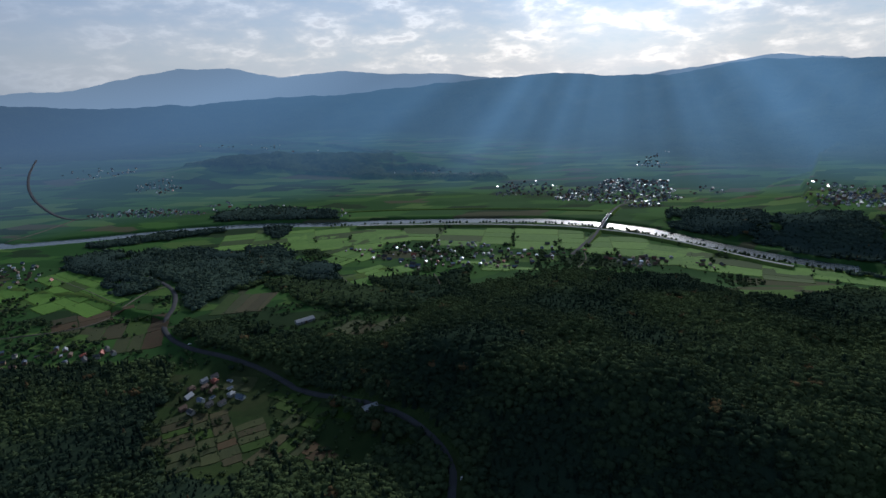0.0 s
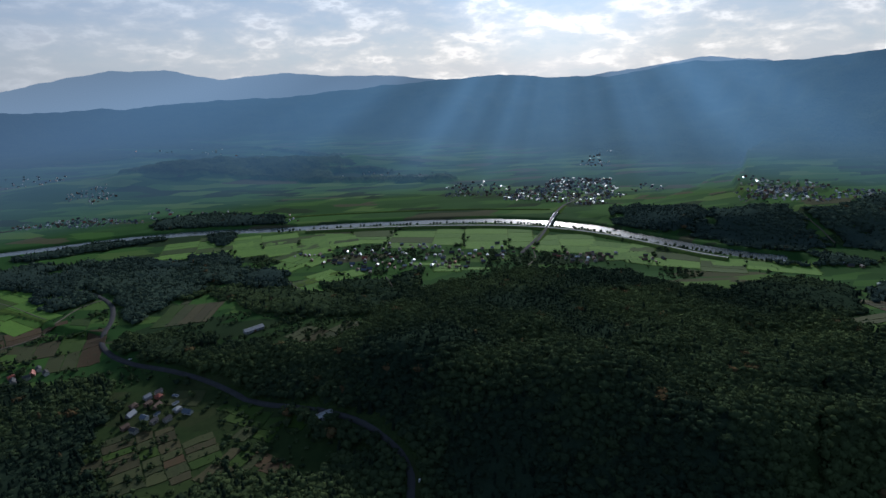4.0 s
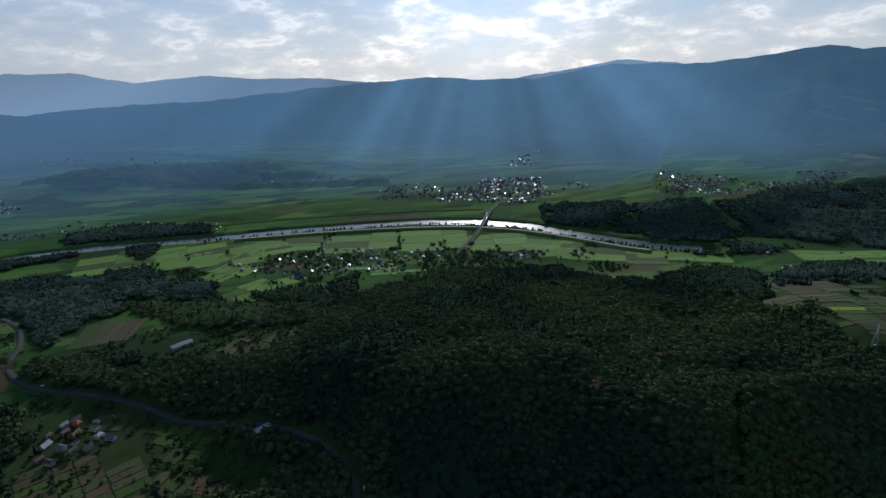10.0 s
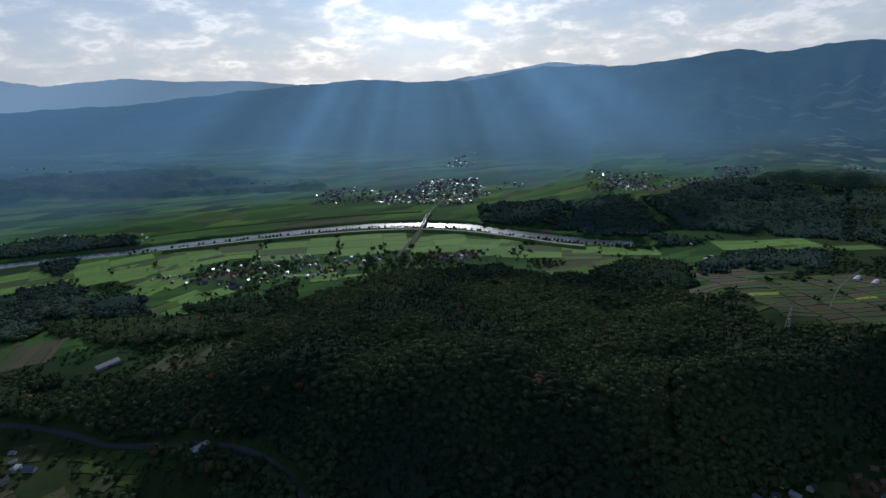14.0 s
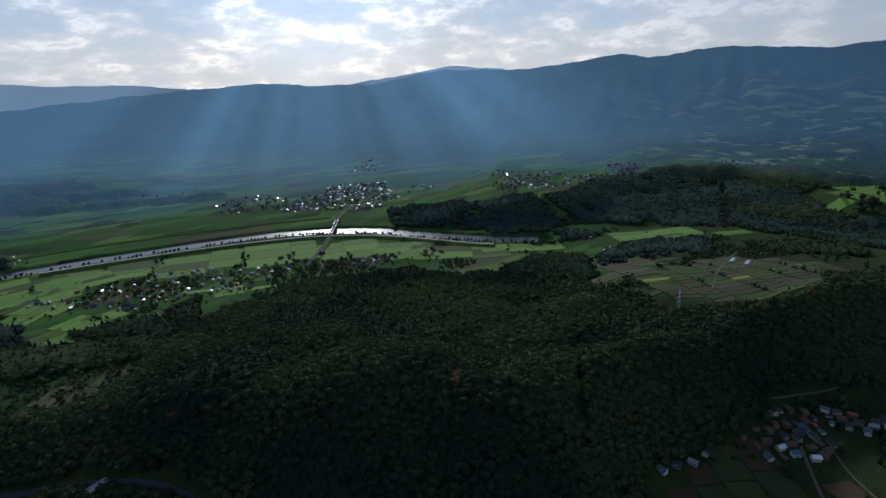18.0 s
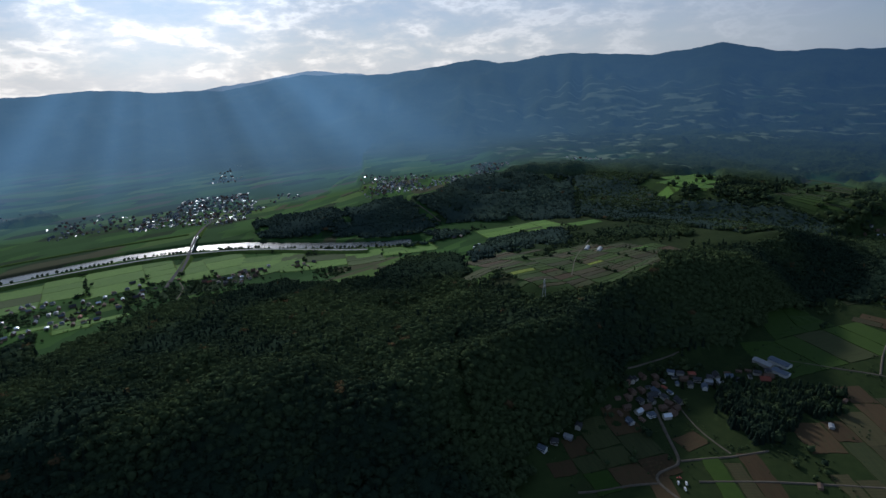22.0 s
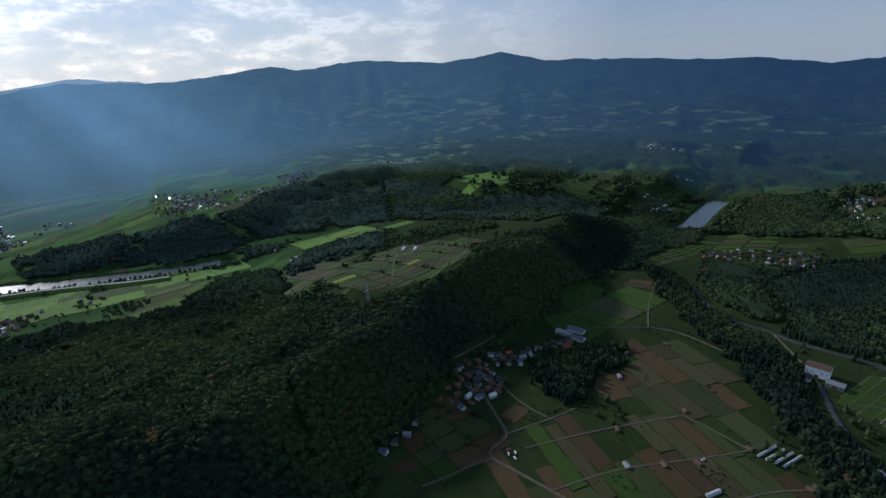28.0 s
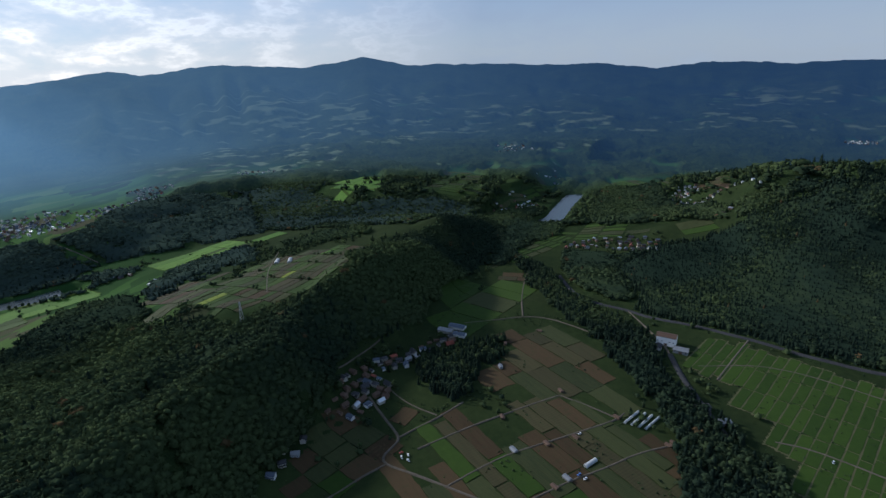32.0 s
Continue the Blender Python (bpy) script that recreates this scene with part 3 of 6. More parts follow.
def ground_material(name, distant):
    """Meadow, a patchwork of far plots, and leafy woodland where the wood attribute says so."""
    m, t, bsdf = material(name)
    link = t.links.new
    pos = t.nodes.new("ShaderNodeNewGeometry")
    wide = node(t, "ShaderNodeTexNoise", Scale=1 / 140, Detail=6.0, Roughness=0.62)
    fine = node(t, "ShaderNodeTexNoise", Scale=1 / 9, Detail=4.0, Roughness=0.65)
    turn = t.nodes.new("ShaderNodeMapping")
    turn.inputs["Rotation"].default_value = (0, 0, 0.35)
    turn.inputs["Scale"].default_value = (1 / 120, 1 / 42, 0.0)
    link(pos.outputs["Position"], turn.inputs["Vector"])
    plots = t.nodes.new("ShaderNodeTexVoronoi"); plots.inputs["Scale"].default_value = 1.0
    plots.distance = "CHEBYCHEV"
    link(turn.outputs[0], plots.inputs["Vector"])
    for n in (wide, fine):
        link(pos.outputs["Position"], n.inputs["Vector"])
    grass = t.nodes.new("ShaderNodeValToRGB")
    e = grass.color_ramp.elements
    e[0].position, e[1].position = 0.36, 0.66
    e[0].color, e[1].color = (0.013, 0.022, 0.009, 1), (0.030, 0.042, 0.015, 1)
    mixv = t.nodes.new("ShaderNodeMath"); mixv.operation = "MULTIPLY_ADD"; mixv.inputs[1].default_value = 0.4
    half = t.nodes.new("ShaderNodeMath"); half.operation = "MULTIPLY"; half.inputs[1].default_value = 0.6
    link(wide.outputs["Fac"], half.inputs[0]); link(fine.outputs["Fac"], mixv.inputs[0]); link(half.outputs[0], mixv.inputs[2])
    link(mixv.outputs[0], grass.inputs[0])
    tone = t.nodes.new("ShaderNodeSeparateColor")
    link(plots.outputs["Color"], tone.inputs[0])
    crop = t.nodes.new("ShaderNodeValToRGB")
    crop.color_ramp.interpolation = "CONSTANT"
    e = crop.color_ramp.elements
    e[0].color = (0.022, 0.060, 0.016, 1)
    e[1].position, e[1].color = 0.26, (0.040, 0.095, 0.022, 1)
    for p, c in ((0.48, (0.028, 0.070, 0.020, 1)), (0.68, (0.066, 0.118, 0.030, 1)), (0.80, (0.018, 0.036, 0.015, 1)), (0.92, (0.060, 0.062, 0.034, 1))):
        x = e.new(p); x.color = c
    link(tone.outputs[0], crop.inputs[0])
    farm = t.nodes.new("ShaderNodeAttribute"); farm.attribute_name = "farm"
    wood = t.nodes.new("ShaderNodeAttribute"); wood.attribute_name = "wood"
    leaf = t.nodes.new("ShaderNodeValToRGB")
    e = leaf.color_ramp.elements
    e[0].position, e[1].position = 0.35, 0.68
    e[0].color, e[1].color = (0.015, 0.028, 0.012, 1), (0.046, 0.070, 0.022, 1)
    link(mixv.outputs[0], leaf.inputs[0])
    a = t.nodes.new("ShaderNodeMix"); a.data_type = "RGBA"
    b = t.nodes.new("ShaderNodeMix"); b.data_type = "RGBA"
    link(farm.outputs["Fac"], a.inputs["Factor"]); link(grass.outputs[0], a.inputs["A"]); link(crop.outputs[0], a.inputs["B"])
    link(wood.outputs["Fac"], b.inputs["Factor"]); link(a.outputs["Result"], b.inputs["A"]); link(leaf.outputs[0], b.inputs["B"])
    ripe = t.nodes.new("ShaderNodeAttribute"); ripe.attribute_name = "ripe"
    pale = t.nodes.new("ShaderNodeMix"); pale.data_type = "RGBA"
    pale.inputs["B"].default_value = (0.13, 0.16, 0.085, 1)
    link(ripe.outputs["Fac"], pale.inputs["Factor"]); link(b.outputs["Result"], pale.inputs["A"])
    link(pale.outputs["Result"], bsdf.inputs["Base Color"])
    bsdf.inputs["Roughness"].default_value = 0.95
    bsdf.inputs["Specular IOR Level"].default_value = 0.02
    crowns = node(t, "ShaderNodeTexNoise", Scale=1 / 22, Detail=5.0, Roughness=0.7)
    link(pos.outputs["Position"], crowns.inputs["Vector"])
    bn = t.nodes.new("ShaderNodeBump"); bn.inputs["Distance"].default_value = 14.0
    link(wood.outputs["Fac"], bn.inputs["Strength"])
    link(crowns.outputs["Fac"], bn.inputs["Height"]); link(bn.outputs[0], bsdf.inputs["Normal"])
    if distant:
        painted_haze(t, pos, bsdf)
    return m


def painted_haze(t, pos, bsdf):
    """The far backdrop: haze painted on as emission, most below the sun, where painted rays fan out as between clouds.
    """
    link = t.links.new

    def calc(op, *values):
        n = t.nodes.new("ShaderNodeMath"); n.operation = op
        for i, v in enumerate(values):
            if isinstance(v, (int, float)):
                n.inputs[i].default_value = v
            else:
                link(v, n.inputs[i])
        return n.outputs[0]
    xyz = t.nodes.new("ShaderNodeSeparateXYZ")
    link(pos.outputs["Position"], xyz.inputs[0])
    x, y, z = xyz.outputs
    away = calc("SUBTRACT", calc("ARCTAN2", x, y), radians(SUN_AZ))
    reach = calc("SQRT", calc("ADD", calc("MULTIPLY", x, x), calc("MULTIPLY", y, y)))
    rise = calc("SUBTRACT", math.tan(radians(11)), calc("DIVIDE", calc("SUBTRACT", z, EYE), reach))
    # sun rays painted as streaks in the emission, fanned about the sun's direction
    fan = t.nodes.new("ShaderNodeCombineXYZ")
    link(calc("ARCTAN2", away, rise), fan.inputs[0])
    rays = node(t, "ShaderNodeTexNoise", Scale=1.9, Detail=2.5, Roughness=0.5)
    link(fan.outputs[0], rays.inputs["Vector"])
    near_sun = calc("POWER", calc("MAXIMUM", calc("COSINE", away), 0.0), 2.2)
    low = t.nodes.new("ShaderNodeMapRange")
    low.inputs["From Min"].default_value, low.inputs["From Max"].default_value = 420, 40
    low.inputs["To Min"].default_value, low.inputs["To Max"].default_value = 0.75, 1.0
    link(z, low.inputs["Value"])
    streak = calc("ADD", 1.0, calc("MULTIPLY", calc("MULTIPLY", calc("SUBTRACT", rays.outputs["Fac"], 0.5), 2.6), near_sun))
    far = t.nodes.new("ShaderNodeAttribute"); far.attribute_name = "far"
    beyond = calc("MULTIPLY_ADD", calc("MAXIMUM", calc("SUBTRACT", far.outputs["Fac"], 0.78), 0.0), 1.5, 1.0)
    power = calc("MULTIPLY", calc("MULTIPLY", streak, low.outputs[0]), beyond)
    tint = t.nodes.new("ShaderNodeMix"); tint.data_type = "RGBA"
    tint.inputs["A"].default_value, tint.inputs["B"].default_value = HAZE_SHADE, HAZE_LIT
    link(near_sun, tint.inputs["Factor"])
    # the farthest range, and the open valley downstream, get a paler painted haze
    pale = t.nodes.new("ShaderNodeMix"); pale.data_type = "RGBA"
    pale.inputs["B"].default_value = HAZE_FAR
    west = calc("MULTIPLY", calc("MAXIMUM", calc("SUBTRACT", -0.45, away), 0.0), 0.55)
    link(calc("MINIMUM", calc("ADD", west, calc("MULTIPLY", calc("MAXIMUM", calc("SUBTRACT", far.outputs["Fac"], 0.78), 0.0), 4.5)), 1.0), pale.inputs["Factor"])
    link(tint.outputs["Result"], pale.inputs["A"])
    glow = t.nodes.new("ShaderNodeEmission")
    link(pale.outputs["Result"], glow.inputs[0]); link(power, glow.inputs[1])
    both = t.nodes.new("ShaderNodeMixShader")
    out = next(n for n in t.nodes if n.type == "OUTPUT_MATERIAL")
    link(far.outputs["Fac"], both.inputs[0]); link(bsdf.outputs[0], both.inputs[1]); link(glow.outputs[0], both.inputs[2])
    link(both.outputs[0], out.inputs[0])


# emission colours of the painted haze: farthest land, away from and below the sun
HAZE_FAR = (0.16, 0.225, 0.29, 1)
HAZE_SHADE, HAZE_LIT = (0.019, 0.050, 0.114, 1), (0.112, 0.230, 0.352, 1)
M_LAND = ground_material("land", False)
M_DISTANCE = ground_material("haze_painted_land", True)
M_WATER, _t, _b = material("river_water")
_b.inputs["Base Color"].default_value = (0.02, 0.035, 0.04, 1)
_b.inputs["Roughness"].default_value = 0.21
_n = node(_t, "ShaderNodeTexNoise", Scale=0.15, Detail=4.0)
_g = _t.nodes.new("ShaderNodeNewGeometry"); _t.links.new(_g.outputs["Position"], _n.inputs["Vector"])
_w = _t.nodes.new("ShaderNodeBump"); _w.inputs["Strength"].default_value = 0.12; _w.inputs["Distance"].default_value = 0.4
_t.links.new(_n.outputs["Fac"], _w.inputs["Height"]); _t.links.new(_w.outputs[0], _b.inputs["Normal"])


def upland_wood(x, y):
    """Where trees stand on the uplands upstream, with clearings between them."""
    a, r = np.degrees(np.arctan2(x, y)), np.hypot(x, y)
    wide = grain(a * 22, r, 85, 22) + 0.6 * grain(a * 22, r, 34, 23)
    return (1 - ramp(wide, 0.34, 0.44)) * ramp(a + 6 * grain(x, y, 300, 24), 52, 62) * ramp(r + 250 * ramp(a, 62, 76), 1300, 1420)


def inside(x, y, outline):
    """Which plan points lie in an outline."""
    x, y = np.asarray(x, float), np.asarray(y, float)
    hit = np.zeros(x.shape, bool)
    n = len(outline)
    for i in range(n):
        (ax, ay), (bx, by) = outline[i], outline[(i + 1) % n]
        if ay != by:
            hit ^= ((ay > y) != (by > y)) & (x < (bx - ax) * (y - ay) / (by - ay) + ax)
    return hit


def wooded(x, y):
    """Wood cover of plan points, ragged at the edges."""
    wx, wy = x + 9 * grain(x, y, 22, 31) + 5 * grain(x, y, 9, 33), y + 9 * grain(x, y, 22, 32) + 5 * grain(x, y, 9, 34)
    hit = np.zeros(np.shape(x), bool)
    for outline in WOODS.values():
        hit |= inside(wx, wy, outline)
    glade = (grain(x, y, 62, 91) + 0.5 * grain(x, y, 22, 92) > 0.85) & (np.hypot(x, y) > 560 + 60 * grain(x, y, 90, 93)) & ((x < 500) | (y > 420)) & (np.hypot(x, y) < 1460)
    return hit & (to_river(x, y) > 38) & ~glade


def land_sheet(name, rr, mat, label):
    az = np.concatenate([np.arange(-180, -50, 4.0), np.arange(-50, 126, 0.34), np.arange(126, 180, 4.0)])
    A, R = np.meshgrid(np.radians(az), rr)
    X, Y = R * np.sin(A), R * np.cos(A)
    Z = height(X, Y) - (8.0 * ramp(R, 1452, 1490) + 140 * ramp(R, 1490, 1800) + 200 * ramp(R, 2000, 2900) if mat is M_LAND else 0.4 * (R < 1455))
    cover = wooded(X, Y).astype(float)
    scrub = upland_wood(X, Y)
    for outline in [f[1] for f in FARMLAND] + [v[1] for v in VILLAGES]:
        c = np.mean(np.array(outline, float), axis=0)
        if math.hypot(*c) > 1250:
            open_land = inside(c[0] + (X - c[0]) * 0.85, c[1] + (Y - c[1]) * 0.85, outline)
            cover[open_land], scrub[open_land] = 0.0, 0.0
    if mat is M_DISTANCE:
        Z = Z + np.maximum(cover, scrub) * ramp(R, 1465, 1490) * (1 - ramp(R, 2600, 3000)) * (11 + 5 * grain(X, Y, 17, 27) + 3 * grain(X, Y, 55, 28))
    n, k = len(az), len(rr)
    verts = np.stack([X, Y, Z], -1).reshape(-1, 3)
    i, j = np.meshgrid(np.arange(k - 1), np.arange(n), indexing="ij")
    j2 = (j + 1) % n
    faces = np.stack([i * n + j, i * n + j2, (i + 1) * n + j2, (i + 1) * n + j], -1).reshape(-1, 4)
    ob = mesh_object(name, verts.tolist(), faces[:, ::-1].tolist(), mat)
    rise = np.interp(np.degrees(A), [c[0] for c in FOOT], [c[1] for c in FOOT])
    slope = ramp(R, rise - 120, rise + 250) * (1 - 0.9 * (ramp(grain(np.degrees(A) * 24, R, 80, 25) + 0.7 * grain(np.degrees(A) * 24, R, 32, 26), 0.44, 0.54)) * ramp(np.degrees(A), 60, 75) * (1 - ramp(R, 3300, 3900))) * (0.86 + 0.14 * (grain(X, Y, 160, 21) > -0.45))
    farm = (0.12 + 0.68 * ramp(R, 600, 740) * (1 - ramp(np.degrees(A), 44, 56)) + 0.2 * ramp(R, 1180, 1320) + 0.68 * ramp(R, 1180, 1320) * ramp(np.degrees(A), 50, 62)) * (1 - slope) * (1 - 0.75 * ramp(np.degrees(A), 50, 66) * (1 - ramp(R, 1450, 1700)))
    D = np.degrees(A)
    ripe = ramp(grain(D * 22, R, 34, 37) + 0.5 * grain(D * 22, R, 15, 38) + 0.6 * grain(X, Y, 500, 39), 0.80, 0.92) * ramp(D, 38, 60) * ramp(R, 1480, 1600) * (1 - ramp(R, 3000, 3500)) * (cover < 0.5)
    scrub, slope = scrub * (1 - ripe), slope * (1 - ripe)
    # far: share of haze emission laid over the land, growing with distance
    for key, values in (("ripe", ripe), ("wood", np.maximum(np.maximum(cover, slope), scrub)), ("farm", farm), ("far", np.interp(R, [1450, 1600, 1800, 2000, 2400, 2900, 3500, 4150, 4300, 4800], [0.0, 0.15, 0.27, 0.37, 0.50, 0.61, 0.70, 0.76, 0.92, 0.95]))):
        ob.data.attributes.new(key, "FLOAT", "POINT").data.foreach_set("value", values.astype(np.float32).ravel())
    return tagged(ob, label, "ground" if name == "ground" else "mountains", kind="structure")


land_sheet("ground", np.concatenate([[0.0, 40], np.geomspace(80, 780, 100), np.arange(790, 1455, 7.0), np.geomspace(1456, 4990, 12)]), M_LAND, "green river plain with meadows between wooded hills")
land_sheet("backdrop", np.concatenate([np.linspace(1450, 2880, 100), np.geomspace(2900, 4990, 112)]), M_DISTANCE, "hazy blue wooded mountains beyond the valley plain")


def build_river(line, level, label, half=23):
    pts = np.array(line, float)
    s = np.concatenate([[0], np.cumsum(np.hypot(*np.diff(pts, axis=0).T))])
    q = np.arange(0, s[-1], 15.0)
    cx, cy = np.interp(q, s, pts[:, 0]), np.interp(q, s, pts[:, 1])
    for _ in range(3):
        cx[1:-1], cy[1:-1] = (cx[:-2] + cx[1:-1] + cx[2:]) / 3, (cy[:-2] + cy[1:-1] + cy[2:]) / 3
    tx, ty = np.gradient(cx), np.gradient(cy)
    l = np.hypot(tx, ty)
    nx, ny = -ty / l, tx / l
    verts, faces = [], []
    for i in range(len(q)):
        for w in (-half, half):
            verts.append((cx[i] + nx[i] * w, cy[i] + ny[i] * w, level))
        if i:
            faces.append((2 * i - 2, 2 * i - 1, 2 * i + 1, 2 * i))
    tagged(mesh_object("water", verts, faces, M_WATER), label, "river", kind="structure")


build_river(RIVER, -4.2, "calm grey river glittering in low sunlight")
build_river(UPPER_RIVER, -4.2, "bluish upstream reach of the river between wooded banks", 27)
# ---- woods ----
def arrays_object(name, verts, tris, mat, tone=None, smooth=False):
    """A joined mesh from number arrays."""
    me = bpy.data.meshes.new(name)
    n, k = len(verts), len(tris)
    me.vertices.add(n)
    me.vertices.foreach_set("co", np.ascontiguousarray(verts, np.float32).ravel())
    me.loops.add(3 * k)
    me.loops.foreach_set("vertex_index", np.ascontiguousarray(tris, np.int32).ravel())
    me.polygons.add(k)
    me.polygons.foreach_set("loop_start", np.arange(0, 3 * k, 3, dtype=np.int32))
    if smooth:
        me.polygons.foreach_set("use_smooth", np.ones(k, bool))
    me.update(calc_edges=True)
    me.materials.append(mat)
    if tone is not None:
        me.attributes.new("tone", "FLOAT", "POINT").data.foreach_set("value", np.asarray(tone, np.float32))
    return new(name, me)


def foliage(name, dark, light, glow, bloom=0.0):
    """Leaves: colour from tree to tree and tuft to tuft, some light let through."""
    m = bpy.data.materials.new(name)
    m.use_nodes = True
    t = m.node_tree
    t.nodes.clear()
    link = t.links.new
    out = t.nodes.new("ShaderNodeOutputMaterial")
    tone = t.nodes.new("ShaderNodeAttribute"); tone.attribute_name = "tone"
    geo = t.nodes.new("ShaderNodeNewGeometry")
    n = node(t, "ShaderNodeTexNoise", Scale=0.9, Detail=3.0)
    link(geo.outputs["Position"], n.inputs["Vector"])
    s = t.nodes.new("ShaderNodeMath"); s.operation = "MULTIPLY_ADD"; s.inputs[1].default_value = 0.13
    q = t.nodes.new("ShaderNodeMath"); q.operation = "MULTIPLY_ADD"; q.inputs[1].default_value = 0.35; q.inputs[2].default_value = -0.14
    link(n.outputs["Fac"], q.inputs[0])
    link(geo.outputs["Random Per Island"], s.inputs[0]); link(q.outputs[0], s.inputs[2])
    u = t.nodes.new("ShaderNodeMath"); u.operation = "MULTIPLY_ADD"; u.inputs[1].default_value = 0.75
    link(tone.outputs["Fac"], u.inputs[0]); link(s.outputs[0], u.inputs[2])
    col = t.nodes.new("ShaderNodeValToRGB")
    e = col.color_ramp.elements
    e[0].color, e[1].color = (*dark, 1), (*light, 1)
    e[1].position = 0.86
    x = e.new(1.0); x.color = (0.085, 0.060, 0.030, 1)
    link(u.outputs[0], col.inputs[0])
    d, tr, mix = t.nodes.new("ShaderNodeBsdfPrincipled"), t.nodes.new("ShaderNodeBsdfTranslucent"), t.nodes.new("ShaderNodeMixShader")
    d.inputs["Roughness"].default_value, d.inputs["Specular IOR Level"].default_value = 0.95, 0.0
    d.inputs["Sheen Weight"].default_value, d.inputs["Sheen Roughness"].default_value = bloom, 0.6
    d.inputs["Sheen Tint"].default_value = (0.55, 0.78, 1.0, 1)
    mix.inputs[0].default_value = glow
    link(col.outputs[0], d.inputs[0]); link(col.outputs[0], tr.inputs[0])
    link(d.outputs[0], mix.inputs[1]); link(tr.outputs[0], mix.inputs[2])
    link(mix.outputs[0], out.inputs[0])
    return m


M_LEAF = foliage("broad_leaves", (0.017, 0.030, 0.021), (0.066, 0.092, 0.036), 0.18)
# base colour paled towards grey-blue, standing in for haze on far woods
M_HAZED_LEAF = foliage("hazed_leaves", (0.028, 0.045, 0.040), (0.056, 0.082, 0.056), 0.14, 0.0)
M_NEEDLE = foliage("cedar_needles", (0.010, 0.018, 0.014), (0.022, 0.036, 0.021), 0.08)
M_BARK = mottled("bark", (0.045, 0.034, 0.024), (0.11, 0.085, 0.06), 0.5)


def ball(level, low=-2.0):
    bm = bmesh.new()
    bmesh.ops.create_icosphere(bm, subdivisions=level, radius=1.0)
    v = np.array([x.co[:] for x in bm.verts])
    f = np.array([[x.index for x in q.verts] for q in bm.faces if q.calc_center_median().z > low])
    bm.free()
    used = np.unique(f)
    return v[used], np.searchsorted(used, f)


def join(pieces):
    vs, fs, n = [], [], 0
    for v, f in pieces:
        vs.append(v)
        fs.append(f + n)
        n += len(v)
    return np.concatenate(vs), np.concatenate(fs)


BALL1, BALL2 = ball(1, -0.45), ball(2)
LEAFY = np.random.default_rng(5)


def lump(centre, size, rough, fine):
    v, f = BALL2 if fine else BALL1
    k = 1 + rough * LEAFY.uniform(-1, 1, len(v))
    return v * k[:, None] * np.array(size) + np.array(centre), f


def tuft_ring(n, radius, z, spread):
    """Small loose leaf clumps that break up a crown's outline."""
    pieces = []
    for _ in range(n):
        d = LEAFY.normal(size=3)
        d[2] = abs(d[2]) * 0.9 - 0.15
        d /= np.linalg.norm(d)
        c = d * np.array((radius, radius, radius * 0.85)) * LEAFY.uniform(0.85, 1.12) + np.array((0, 0, z))
        v = LEAFY.normal(size=(4, 3)) * spread + c
        pieces.append((v, np.array(((0, 1, 2), (0, 2, 3)))))
    return pieces


def broadleaf(fine):
    """A broad crown, about 1 across and 1 high, its foot at z 0."""
    pieces = [lump((0, 0, 0.50), (0.36, 0.36, 0.31), 0.30, fine > 1)]
    for i in range((0, 1, 8)[fine]):
        a, s = LEAFY.uniform(0, 6.28), LEAFY.uniform(0.16, 0.28)
        pieces.append(lump((0.30 * math.cos(a), 0.30 * math.sin(a), LEAFY.uniform(0.40, 0.84)), (s, s, s * 0.85), 0.34, False))
    pieces += tuft_ring((9, 20, 60)[fine], 0.42, 0.55, (0.10, 0.075, 0.06)[fine])
    return join(pieces)


def conifer(fine):
    """A narrow cedar, 1 high, with ragged tiers of drooping boughs."""
    pieces, tiers, m = [], (3, 4, 7)[fine], (6, 8, 11)[fine]
    for i in range(tiers):
        z0, z1 = 0.06 + 0.80 * i / tiers, 0.06 + 0.80 * (i + 1.65) / tiers
        w = 0.21 * (1 - 0.85 * i / tiers) + 0.02
        ang = np.arange(2 * m) * math.pi / m + LEAFY.uniform(0, 1)
        rad = w * np.where(np.arange(2 * m) % 2, 0.62, 1.0) * LEAFY.uniform(0.8, 1.2, 2 * m)
        v = np.stack([rad * np.cos(ang), rad * np.sin(ang), z0 + 0.05 * (np.arange(2 * m) % 2) + LEAFY.uniform(-0.02, 0.02, 2 * m)], -1)
        v = np.concatenate([v, [[0, 0, min(z1, 1.0)], [0, 0, z0 + 0.06]]])
        k = np.arange(2 * m)
        f = np.stack([k, (k + 1) % (2 * m), np.full(2 * m, 2 * m)], -1)
        if fine > 1:
            f = np.concatenate([f, np.stack([(k + 1) % (2 * m), k, np.full(2 * m, 2 * m + 1)], -1)])
        else:
            v = v[:-1]
        pieces.append((v, f))
    return join(pieces)


BROAD = {k: [broadleaf(k) for _ in range(n)] for k, n in ((0, 8), (1, 12), (2, 5))}
CEDAR = {k: [conifer(k) for _ in range(n)] for k, n in ((0, 5), (1, 8), (2, 4))}


